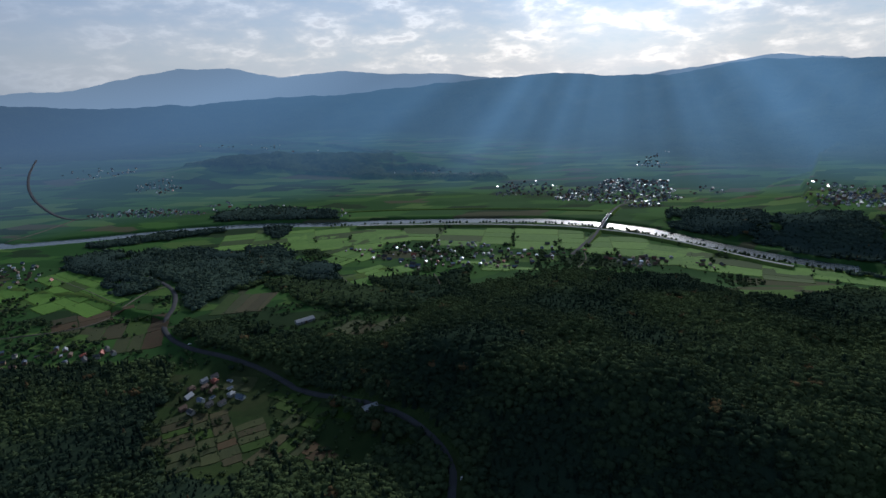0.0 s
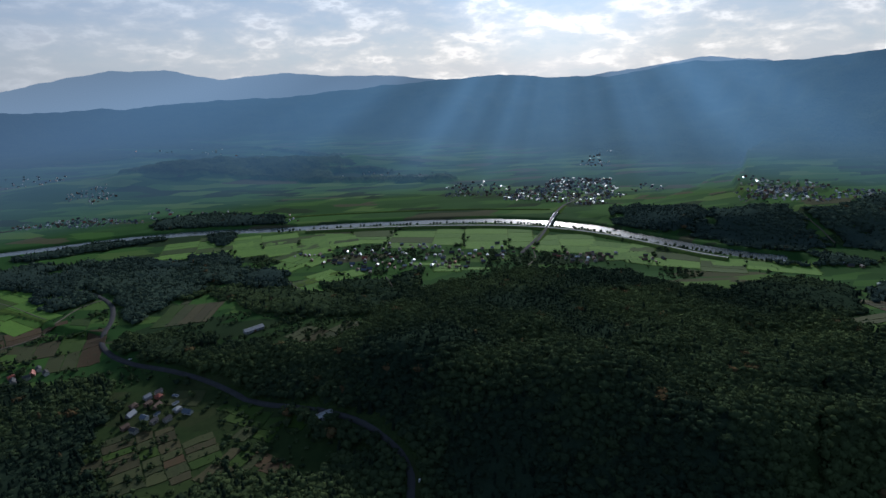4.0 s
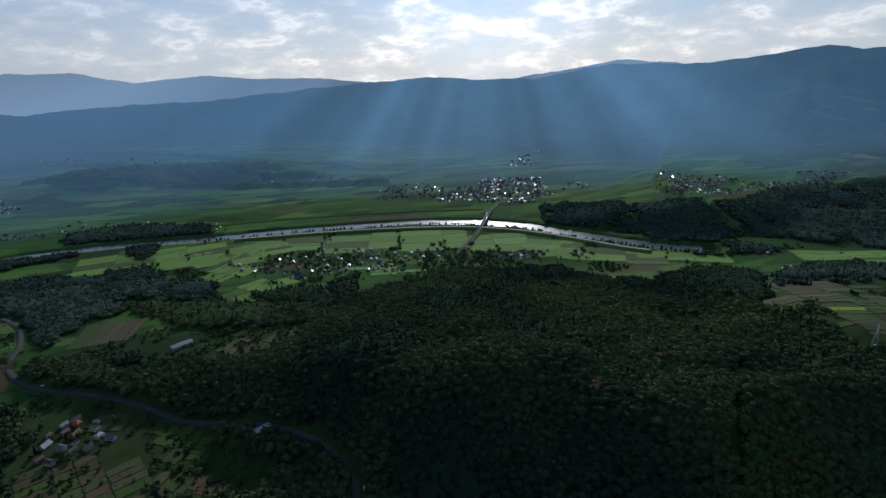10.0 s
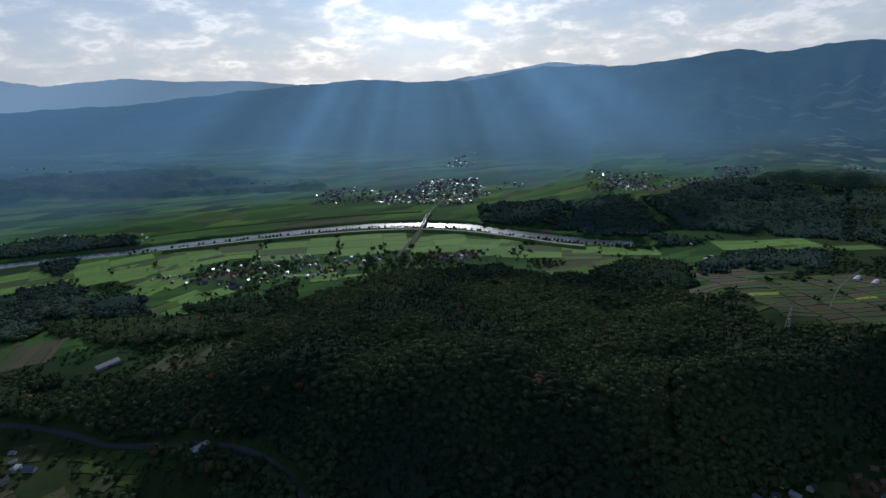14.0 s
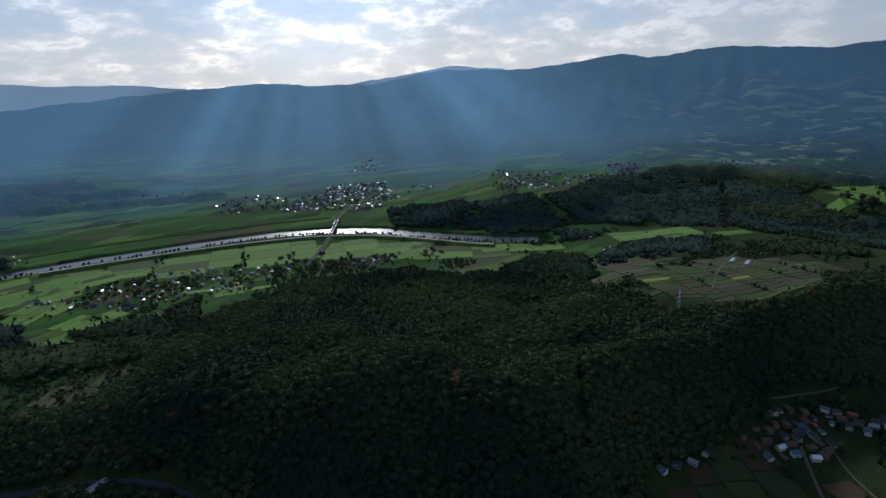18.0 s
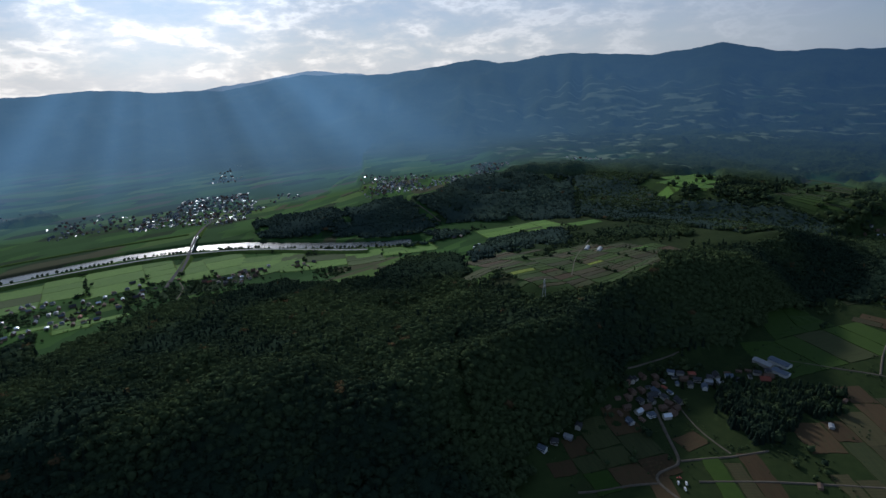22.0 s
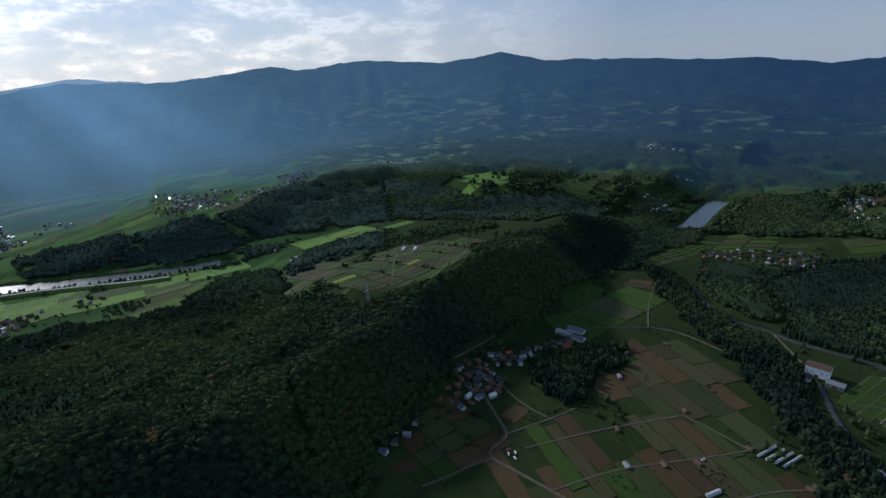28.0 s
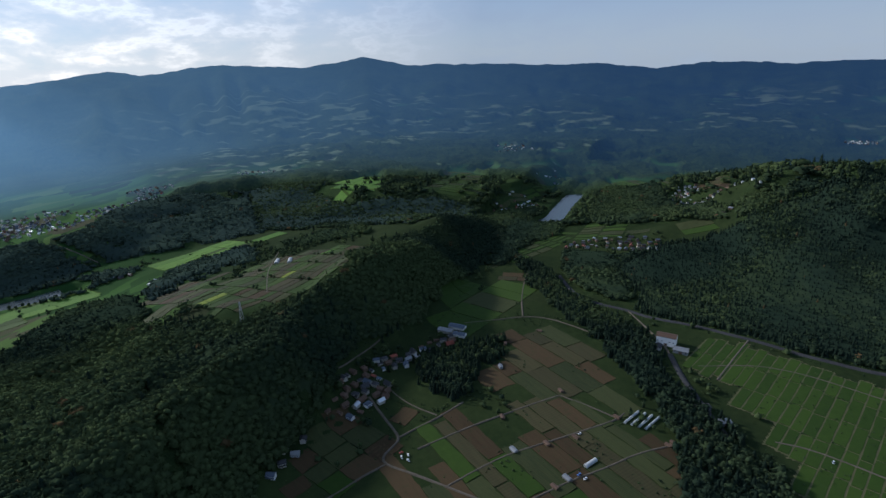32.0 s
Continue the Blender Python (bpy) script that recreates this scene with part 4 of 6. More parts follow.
def spots(outline, gap, seed):
    """Loose, uneven planting places in an outline."""
    rng = np.random.default_rng(seed)
    o = np.array(outline, float)
    (x0, y0), (x1, y1) = o.min(0) - 14, o.max(0) + 14
    gx, gy = np.meshgrid(np.arange(x0, x1, gap), np.arange(y0, y1, gap * 0.87))
    gx = gx + gap * 0.5 * (np.arange(gx.shape[0]) % 2)[:, None]
    x, y = (gx + rng.uniform(-0.38, 0.38, gx.shape) * gap).ravel(), (gy + rng.uniform(-0.38, 0.38, gy.shape) * gap).ravel()
    wx, wy = x + 9 * grain(x, y, 22, 31) + 5 * grain(x, y, 9, 33), y + 9 * grain(x, y, 22, 32) + 5 * grain(x, y, 9, 34)
    ok = inside(wx, wy, outline) & (to_river(x, y) > 33)
    # glades on the farther slopes
    ok &= (grain(x, y, 62, 91) + 0.5 * grain(x, y, 22, 92) < 0.85) | (np.hypot(x, y) < 560 + 60 * grain(x, y, 90, 93)) | (x > 500) & (y < 420)
    return x[ok], y[ok]


ROAD_DOTS = []
for _name, _w, _m, _line in ROADS:
    p = np.array(_line, float)
    s = np.concatenate([[0], np.cumsum(np.hypot(*np.diff(p, axis=0).T))])
    q = np.arange(0, s[-1], 4.0)
    ROAD_DOTS.append(np.stack([np.interp(q, s, p[:, 0]), np.interp(q, s, p[:, 1]), np.full(len(q), _w / 2 + 3.0)], -1))
ROAD_DOTS = np.concatenate(ROAD_DOTS)


def clear_of_roads(x, y, extra=0.0):
    ok = np.ones(len(x), bool)
    for i in range(0, len(x), 4000):
        d = np.hypot(x[i:i + 4000, None] - ROAD_DOTS[None, :, 0], y[i:i + 4000, None] - ROAD_DOTS[None, :, 1])
        ok[i:i + 4000] = (d > ROAD_DOTS[None, :, 2] + extra).all(1)
    return ok


PLANTED = []


def plant(name, label, outline, gap, tall, cedar_share, fine, seed, mat=None):
    """One wood of many trees."""
    x, y = spots(outline, gap, seed)
    x, y = x[np.hypot(x, y) < 1460], y[np.hypot(x, y) < 1460]
    if len(x) < 3:
        return
    for other in PLANTED:
        keep = ~inside(x, y, other)
        x, y = x[keep], y[keep]
    PLANTED.append(outline)
    keep = clear_of_roads(x, y, -2.5 if name == "ravine" else 0.0)
    x, y = x[keep], y[keep]
    z = height(x, y)
    rng = np.random.default_rng(seed + 1)
    patch = grain(x, y, 70, 73)
    kind = rng.uniform(size=len(x)) + 0.35 * patch < cedar_share
    # far woods across the river get leaves with haze in their colour
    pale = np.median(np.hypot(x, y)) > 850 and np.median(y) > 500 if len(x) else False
    for needle, models, mat in ((False, BROAD[fine], M_HAZED_LEAF if pale else M_LEAF), (True, CEDAR[fine], M_NEEDLE)):
        pick = np.where(kind == needle)[0]
        if len(pick) < 3:
            continue
        which = rng.integers(0, len(models), len(pick))
        vs, fs, tones, n = [], [], [], 0
        for w, (mv, mf) in enumerate(models):
            sel = pick[which == w]
            if not len(sel):
                continue
            a = rng.uniform(0, 6.28, len(sel))
            h = tall * rng.uniform(0.78, 1.18, len(sel)) * (1.25 if needle else 1.0) * (1 + 0.25 * patch[sel])
            wide = h * (1.15 if needle else 1) if needle else gap * rng.uniform(1.45, 2.2, len(sel))
            c, s = np.cos(a)[:, None] * wide[:, None], np.sin(a)[:, None] * wide[:, None]
            px = x[sel][:, None] + mv[None, :, 0] * c - mv[None, :, 1] * s
            py = y[sel][:, None] + mv[None, :, 0] * s + mv[None, :, 1] * c
            pz = z[sel][:, None] + mv[None, :, 2] * h[:, None] - 0.12 * h[:, None]
            vs.append(np.stack([px, py, pz], -1).reshape(-1, 3))
            fs.append((mf[None] + (np.arange(len(sel)) * len(mv))[:, None, None]).reshape(-1, 3) + n)
            t = np.clip(rng.uniform(0, 1, len(sel)) ** 1.7 * 0.26 + 0.42 * patch[sel] + 0.50 * grain(x[sel], y[sel], 150, 71) + 0.30, 0, 0.78)
            t = np.where(rng.uniform(size=len(sel)) < 0.008, 1.25, t)
            tones.append(np.repeat(t, len(mv)))
            n += len(sel) * len(mv)
        ob = arrays_object("cedar_wood" if needle else "wood", np.concatenate(vs), np.concatenate(fs), mat, np.concatenate(tones), not needle)
        tagged(ob, ("tall dark cedars among the " if needle else "dense leafy trees of the ") + label, "woodland", kind="stuff")


def canopy(label, outline, gap, tall, fine, pale):
    """The closed mass of leaves that fills a wood below its crown tops."""
    step = 5.0 if fine else 7.5
    o = np.array(outline, float)
    gx, gy = np.meshgrid(np.arange(o[:, 0].min() - 12, o[:, 0].max() + 12, step), np.arange(o[:, 1].min() - 12, o[:, 1].max() + 12, step))
    rng = np.random.default_rng(int(abs(o[0, 0])) + 7)
    gx, gy = gx + rng.uniform(-0.35, 0.35, gx.shape) * step, gy + rng.uniform(-0.35, 0.35, gx.shape) * step
    ok = wooded(gx, gy) & inside(gx + 9 * grain(gx, gy, 22, 31), gy + 9 * grain(gx, gy, 22, 32), outline) & (np.hypot(gx, gy) < 1455)
    ok &= clear_of_roads(gx.ravel(), gy.ravel(), 1.0).reshape(gx.shape)
    for other in CLOSED:
        ok &= ~inside(gx, gy, other)
    CLOSED.append(outline)
    if ok.sum() < 12:
        return
    gz = height(gx, gy) + tall * ((0.42 if fine else 0.58) + (0.16 if fine else 0.12) * rng.uniform(-1, 1, gx.shape) + 0.10 * grain(gx, gy, 70, 72))
    edge = ok.copy()
    edge[1:-1, 1:-1] &= ok[:-2, 1:-1] & ok[2:, 1:-1] & ok[1:-1, :-2] & ok[1:-1, 2:]
    gz = np.where(edge, gz, height(gx, gy) - 0.5)
    n = gx.shape[1]
    k = np.arange(gx.size).reshape(gx.shape)
    cell = ok[:-1, :-1] | ok[1:, :-1] | ok[:-1, 1:] | ok[1:, 1:]
    a, b, c, d = k[:-1, :-1][cell], k[:-1, 1:][cell], k[1:, 1:][cell], k[1:, :-1][cell]
    tris = np.concatenate([np.stack([a, b, c], -1), np.stack([a, c, d], -1)])
    used = np.unique(tris)
    x, y = gx.ravel()[used], gy.ravel()[used]
    tone = np.clip(0.42 * grain(x, y, 70, 73) + 0.50 * grain(x, y, 150, 71) + 0.22 + 0.18 * rng.uniform(-1, 1, len(x)), 0, 0.7)
    ob = arrays_object("canopy", np.stack([x, y, gz.ravel()[used]], -1), np.searchsorted(used, tris), M_HAZED_LEAF if pale else M_LEAF, tone, True)
    tagged(ob, "closed leafy mass of the " + label, "woodland", kind="stuff")


CLOSED = []
WOOD_LOOK = {  # label, gap, height, share of cedars, detail
    "hill_east": ("dark green hillside wood", 7.0, 11, 0.10, 1), "hill_mid": ("dark green hillside wood", 7.0, 11, 0.08, 1),
    # on south_slope added cedars darken the wood in place of a cloud shadow
    "hill_west": ("dark green hillside wood", 7.0, 11, 0.10, 1), "south_slope": ("shady slope below the road", 7.0, 9, 0.5, 1),
    "ravine": ("wooded ravine", 6.6, 12, 0.45, 1), "grove_village": ("village shrine grove", 5.5, 11, 0.75, 1),
    "right_hill_top": ("steep planted hill", 9, 11, 0.85, 0), "right_hill": ("steep planted hill", 6.0, 9, 0.85, 0), "bluff_east": ("steep slope over the river", 10, 10, 0.2, 0), "bluff_far": ("steep slope over the river", 8.5, 9, 0.2, 0), "bluff_mid": ("steep slope over the river", 9, 10, 0.2, 0),
    "far_right_dark": ("far dark upland", 26, 18, 0.2, 0), "terrace_wood": ("far valley terrace", 24, 18, 0.2, 0), "terrace_wood_b": ("valley terrace", 18, 16, 0.2, 0)}
for _i, (_n, _o) in enumerate(sorted(WOODS.items(), key=lambda q: not q[0].startswith("grove"))):
    _look = WOOD_LOOK.get(_n, ("small wood between the fields", 7.6, 9.5, 0.2, 0))
    plant(_n, _look[0], _o, _look[1], _look[2], _look[3], _look[4], 100 + 10 * _i)
    _c = np.mean(np.array(_o, float), axis=0)
    if math.hypot(*_c) < 1500:
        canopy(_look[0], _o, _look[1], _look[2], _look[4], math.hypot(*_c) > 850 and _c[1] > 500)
# ---- roads, levee, farmland ----
M_ASPHALT = mottled("asphalt", (0.030, 0.031, 0.033), (0.052, 0.053, 0.056), 12, rough=0.9, fine=1.2, spec=0.1)
M_GRAVEL = mottled("gravel", (0.062, 0.053, 0.040), (0.120, 0.102, 0.078), 8, rough=0.95, fine=1.0)
M_VERGE = mottled("verge_grass", (0.035, 0.062, 0.016), (0.085, 0.125, 0.032), 9, fine=1.5, spec=0.0)
M_BANK = mottled("turf_bank", (0.055, 0.056, 0.024), (0.100, 0.096, 0.046), 6, fine=1.0)
M_CONCRETE = mottled("concrete", (0.24, 0.24, 0.23), (0.40, 0.39, 0.37), 5, rough=0.95, fine=0.7, spec=0.03)


def smooth_line(line, step):
    """A rounded line through plan points, at even steps."""
    p = np.array(line, float)
    for _ in range(2):
        a, b = p[:-1] * 0.75 + p[1:] * 0.25, p[:-1] * 0.25 + p[1:] * 0.75
        p = np.concatenate([p[:1], np.stack([a, b], 1).reshape(-1, 2), p[-1:]])
    s = np.concatenate([[0], np.cumsum(np.hypot(*np.diff(p, axis=0).T))])
    q = np.linspace(0, s[-1], max(3, int(s[-1] / step)))
    x, y = np.interp(q, s, p[:, 0]), np.interp(q, s, p[:, 1])
    tx, ty = np.gradient(x), np.gradient(y)
    l = np.hypot(tx, ty)
    return x, y, -ty / l, tx / l


def ribbon(name, line, section, mat, step=5.0, level=None, down=0.0):
    """A strip along a line. section: offsets to the side and heights over the ground."""
    x, y, nx, ny = smooth_line(line, step)
    base = height(x, y) if level is None else np.full(len(x), level)
    for _ in range(2):
        base[1:-1] = (base[:-2] + base[1:-1] * 2 + base[2:]) / 4
    k = len(section)
    verts, faces = [], []
    for i in range(len(x)):
        for off, up in section:
            up = up * (1 - down * i / (len(x) - 1)) if up > 0 else up
            px, py = x[i] + nx[i] * off, y[i] + ny[i] * off
            z = base[i] + up if up > 0 else float(height(px, py)) + up
            verts.append((px, py, z))
        if i:
            faces += [(k * (i - 1) + j, k * (i - 1) + j + 1, k * i + j + 1, k * i + j) for j in range(k - 1)]
    ob = mesh_object(name, verts, [f[::-1] for f in faces], mat)
    return ob


for _name, _w, _m, _line in ROADS:
    _h = _w / 2 * (1.0 if _m == "asphalt" else 0.55)
    _road = ribbon("road", _line, ((-_h - 0.5, -0.5), (-_h + 0.3, 0.8), (0, 0.86), (_h - 0.3, 0.8), (_h + 0.5, -0.5)), M_ASPHALT if _m == "asphalt" else M_GRAVEL)
    tagged(_road, "grey asphalt road winding through the valley" if _m == "asphalt" else "pale gravel farm track between green fields", "road", kind="structure")

LEVEE = ((-190, 1160), (-104, 1155), (22, 1145), (144, 1126), (261, 1097), (325, 1067), (392, 1024), (448, 968), (500, 902), (540, 848), (572, 818))
_bank = ribbon("embankment", LEVEE, ((-12, -0.5), (-3.6, 5.2), (3.6, 5.2), (12, -0.5)), M_VERGE, 6.0)
tagged(_bank, "grassy flood bank running along the river", "levee", kind="structure")
_top = ribbon("levee_road", LEVEE, ((-2.8, 5.25), (0, 5.32), (2.8, 5.25)), M_CONCRETE, 6.0)
tagged(_top, "pale narrow road on top of the flood bank", "road", kind="structure")
_far = ribbon("embankment", ((-330, 1300), (-100, 1308), (80, 1290), (220, 1268), (380, 1225)), ((-6, -0.5), (-2, 2.0), (2, 2.0), (6, -0.5)), M_VERGE, 8.0)
tagged(_far, "grassy flood bank on the far side of the river", "levee", kind="structure")


def crop_material(name, dark, light, row, contrast=0.35, weeds=0.7, streaks=False):
    """A planted plot: rows along its length, its own tone, thin patches."""
    m, t, bsdf = material(name)
    link = t.links.new
    co, info = t.nodes.new("ShaderNodeTexCoord"), t.nodes.new("ShaderNodeObjectInfo")
    wave = t.nodes.new("ShaderNodeTexWave")
    wave.bands_direction = "Y"
    wave.inputs["Scale"].default_value = 0.31416 / row
    wave.inputs["Distortion"].default_value = 1.2
    wave.inputs["Detail"].default_value = 2.0
    link(co.outputs["Object"], wave.inputs["Vector"])
    n = node(t, "ShaderNodeTexNoise", Scale=0.12, Detail=5.0, Roughness=0.65)
    geo = t.nodes.new("ShaderNodeNewGeometry")
    link(geo.outputs["Position"], n.inputs["Vector"])
    if streaks:
        # beds along the plot, each with a growth of its own
        beds = t.nodes.new("ShaderNodeMapping")
        beds.inputs["Scale"].default_value = (3.6, 0.22, 1.0)
        link(co.outputs["Object"], beds.inputs["Vector"]); link(beds.outputs[0], n.inputs["Vector"])
    a = t.nodes.new("ShaderNodeMath"); a.operation = "MULTIPLY_ADD"; a.inputs[1].default_value = contrast
    b = t.nodes.new("ShaderNodeMath"); b.operation = "MULTIPLY_ADD"; b.inputs[1].default_value = 0.55; b.inputs[2].default_value = -0.42 if streaks else -0.22
    c = t.nodes.new("ShaderNodeMath"); c.operation = "MULTIPLY_ADD"; c.inputs[1].default_value = 1.0 if streaks else 0.6
    link(info.outputs["Random"], b.inputs[0])
    link(wave.outputs["Fac"], a.inputs[0]); link(b.outputs[0], a.inputs[2])
    link(n.outputs["Fac"], c.inputs[0]); link(a.outputs[0], c.inputs[2])
    ramp_n = t.nodes.new("ShaderNodeValToRGB")
    ramp_n.color_ramp.elements[0].color, ramp_n.color_ramp.elements[1].color = (*dark, 1), (*light, 1)
    ramp_n.color_ramp.elements[1].position = 0.8
    link(c.outputs[0], ramp_n.inputs[0])
    # weedy and bare patches
    w = node(t, "ShaderNodeTexNoise", Scale=0.22, Detail=6.0, Roughness=0.7)
    link(geo.outputs["Position"], w.inputs["Vector"])
    where = t.nodes.new("ShaderNodeMapRange")
    where.inputs["From Min"].default_value, where.inputs["From Max"].default_value = 0.52, 0.68
    where.inputs["To Max"].default_value = weeds
    link(w.outputs["Fac"], where.inputs["Value"])
    both = t.nodes.new("ShaderNodeMix"); both.data_type = "RGBA"
    both.inputs["B"].default_value = (0.026, 0.042, 0.014, 1)
    link(where.outputs[0], both.inputs["Factor"]); link(ramp_n.outputs[0], both.inputs["A"])
    link(both.outputs["Result"], bsdf.inputs["Base Color"])
    bsdf.inputs["Roughness"].default_value = 0.9
    bsdf.inputs["Specular IOR Level"].default_value = 0.15
    return m


# rice brightened to stand in for backlit sun; deep_rice is its darker copy
M_RICE = crop_material("rice", (0.040, 0.100, 0.012), (0.090, 0.180, 0.022), 0.9, 0.2, 0.25)
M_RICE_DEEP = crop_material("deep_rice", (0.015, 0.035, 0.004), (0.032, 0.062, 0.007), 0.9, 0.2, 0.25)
M_SOIL = crop_material("ploughed_soil", (0.026, 0.017, 0.008), (0.062, 0.041, 0.019), 1.2, 0.3, 0.45, True)
M_GREENS = crop_material("vegetables", (0.015, 0.022, 0.008), (0.046, 0.054, 0.018), 1.5, 0.4, 0.5, True)
M_FALLOW = crop_material("fallow_grass", (0.022, 0.022, 0.010), (0.056, 0.050, 0.021), 3.0, 0.2, 0.5, True)
M_YELLOW = crop_material("ripe_crop", (0.10, 0.14, 0.018), (0.17, 0.21, 0.028), 1.2, 0.2)
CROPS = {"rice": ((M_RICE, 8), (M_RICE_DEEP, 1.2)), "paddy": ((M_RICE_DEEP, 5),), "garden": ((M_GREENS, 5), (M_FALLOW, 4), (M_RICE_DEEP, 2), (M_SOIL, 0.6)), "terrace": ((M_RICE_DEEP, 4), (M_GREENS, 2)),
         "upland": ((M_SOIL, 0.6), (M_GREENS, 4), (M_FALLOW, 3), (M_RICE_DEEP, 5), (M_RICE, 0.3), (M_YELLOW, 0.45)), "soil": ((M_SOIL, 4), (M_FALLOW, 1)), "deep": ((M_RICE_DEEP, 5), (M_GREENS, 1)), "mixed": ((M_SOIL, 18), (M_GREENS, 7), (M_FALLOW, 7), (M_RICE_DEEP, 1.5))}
PLOT_NAME = {M_RICE: "rice_plot", M_RICE_DEEP: "rice_plot", M_SOIL: "ploughed_plot", M_GREENS: "vegetable_plot", M_FALLOW: "grass_plot", M_YELLOW: "ripe_plot"}
BLOCK_LABEL = {"rice": "bright green rice fields in long plots", "paddy": "rice paddies in narrow banked plots beside a track",
               "garden": "small green garden plots and meadows between woods", "terrace": "stepped rice terraces on the valley side", "deep": "deep green meadow plots in the shaded valley", "upland": "green and yellow plateau plots with hedges between", "soil": "brown ploughed field plots beside a farm track", "mixed": "patchwork of brown and green vegetable plots"}
PLOTS = []


def farmland(name, outline, angle, du, dv, crop, seed):
    rng = random.Random(seed)
    o = np.array(outline, float)
    mid = o.mean(0)
    ca, sa = math.cos(radians(angle)), math.sin(radians(angle))
    loc = np.stack([(o[:, 0] - mid[0]) * ca + (o[:, 1] - mid[1]) * sa, -(o[:, 0] - mid[0]) * sa + (o[:, 1] - mid[1]) * ca], -1)
    block = new("field_block")
    block.location = (mid[0], mid[1], float(height(*mid)))
    tagged(block, BLOCK_LABEL[crop], "farmland", group="farmland of the valley")
    gap = {"paddy": 0.7, "terrace": 2.2}.get(crop, 0.6)
    count, cells = 0, []
    u = loc[:, 0].min() - du / 2
    while u < loc[:, 0].max():
        wu = du * (rng.uniform(0.7, 1.35) if crop != "paddy" else rng.uniform(0.88, 1.12))
        v = loc[:, 1].min() - dv * rng.uniform(0, 0.6) * (crop != "paddy")
        while v < loc[:, 1].max():
            wv = dv * (rng.uniform(0.6, 1.4) if crop != "paddy" else rng.uniform(0.94, 1.06))
            cu, cv = u + wu / 2, v + wv / 2
            x, y = mid[0] + cu * ca - cv * sa, mid[1] + cu * sa + cv * ca
            pu = np.array([cu, u + wu * 0.1, u + wu * 0.9, u + wu * 0.1, u + wu * 0.9])
            pv = np.array([cv, v + wv * 0.1, v + wv * 0.1, v + wv * 0.9, v + wv * 0.9])
            hits = inside(mid[0] + pu * ca - pv * sa, mid[1] + pu * sa + pv * ca, outline)
            if hits[0] and hits.sum() >= 3:
                mats = CROPS[crop]
                mat = rng.choices([q[0] for q in mats], [q[1] for q in mats])[0]
                PLOTS.append((x, y, 0.45 * max(wu, wv)))
                cells.append((u, v, u + wu, v + wv))
                lu, lv = wu / 2 - gap, wv / 2 - gap
                fine = 5.0 if math.hypot(x, y) < 760 else 14.0
                nu, nv = max(2, int(wu / fine) + 1), max(2, int(wv / fine) + 1)
                gu, gv = np.meshgrid(np.linspace(-lu, lu, nu), np.linspace(-lv, lv, nv))
                edge = 1.1 if crop != "paddy" else 0.35
                gu, gv = gu + edge * grain(gu + x, gv + y, 9, 51) * (np.abs(gu) == lu), gv + edge * grain(gu + x, gv + y, 9, 52) * (np.abs(gv) == lv)
                wx, wy = x + gu * ca - gv * sa, y + gu * sa + gv * ca
                z0 = float(height(x, y))
                up = {M_SOIL: 0.35, M_YELLOW: 0.6}.get(mat, 0.55)
                gz = height(wx, wy) - z0 + up
                verts = [(a, b, c) for a, b, c in zip(gu.ravel(), gv.ravel(), gz.ravel())]
                faces = [(j * nu + i, j * nu + i + 1, (j + 1) * nu + i + 1, (j + 1) * nu + i) for j in range(nv - 1) for i in range(nu - 1)]
                rim = [i for i in range(nu)] + [j * nu + nu - 1 for j in range(1, nv)] + [(nv - 1) * nu + i for i in range(nu - 2, -1, -1)] + [j * nu for j in range(nv - 2, 0, -1)]
                base = len(verts)
                verts += [(verts[k][0], verts[k][1], verts[k][2] - up - 0.8) for k in rim]
                n = len(rim)
                faces += [(rim[k], base + k, base + (k + 1) % n, rim[(k + 1) % n]) for k in range(n)]
                ob = mesh_object(PLOT_NAME[mat], verts, faces, mat, smooth=False)
                ob.parent = block
                ob.matrix_basis = Matrix.Translation((x - mid[0], y - mid[1], z0 - block.location[2])) @ pose(0, 0, 0, 0, 0, angle)
                count += 1
            v += wv
        u += wu
    if not count:
        bpy.data.objects.remove(block)
        return
    if crop in ("paddy", "rice"):
        banks(cells, ca, sa, outline, block, mid, M_BANK if crop == "paddy" else M_VERGE)


def banks(cells, ca, sa, outline, block, mid, mat):
    """The low turf banks that show between the plots."""
    o = np.array(outline, float)
    step = 2.0 if mat is M_BANK else 4.0
    gx, gy = np.meshgrid(np.arange(o[:, 0].min(), o[:, 0].max() + step, step), np.arange(o[:, 1].min(), o[:, 1].max() + step, step))
    gz = height(gx, gy) + 0.32
    mx, my = gx + step / 2 - mid[0], gy + step / 2 - mid[1]
    mu, mv = mx * ca + my * sa, -mx * sa + my * ca
    ok = np.zeros(gx.shape, bool)
    for u0, v0, u1, v1 in cells:
        ok |= (mu > u0 - 1) & (mu < u1 + 1) & (mv > v0 - 1) & (mv < v1 + 1)
    n = gx.shape[1]
    verts = np.stack([gx - mid[0], gy - mid[1], gz - block.location[2]], -1).reshape(-1, 3)
    faces = [(j * n + i, j * n + i + 1, (j + 1) * n + i + 1, (j + 1) * n + i) for j in range(gx.shape[0] - 1) for i in range(n - 1) if ok[j, i]]
    used = sorted({k for f in faces for k in f})
    index = {k: i for i, k in enumerate(used)}
    ob = mesh_object("turf_bank", verts[used].tolist(), [[index[k] for k in f] for f in faces], mat, block)
    return ob


for _i, _f in enumerate(FARMLAND):
    farmland(*_f, 500 + _i)
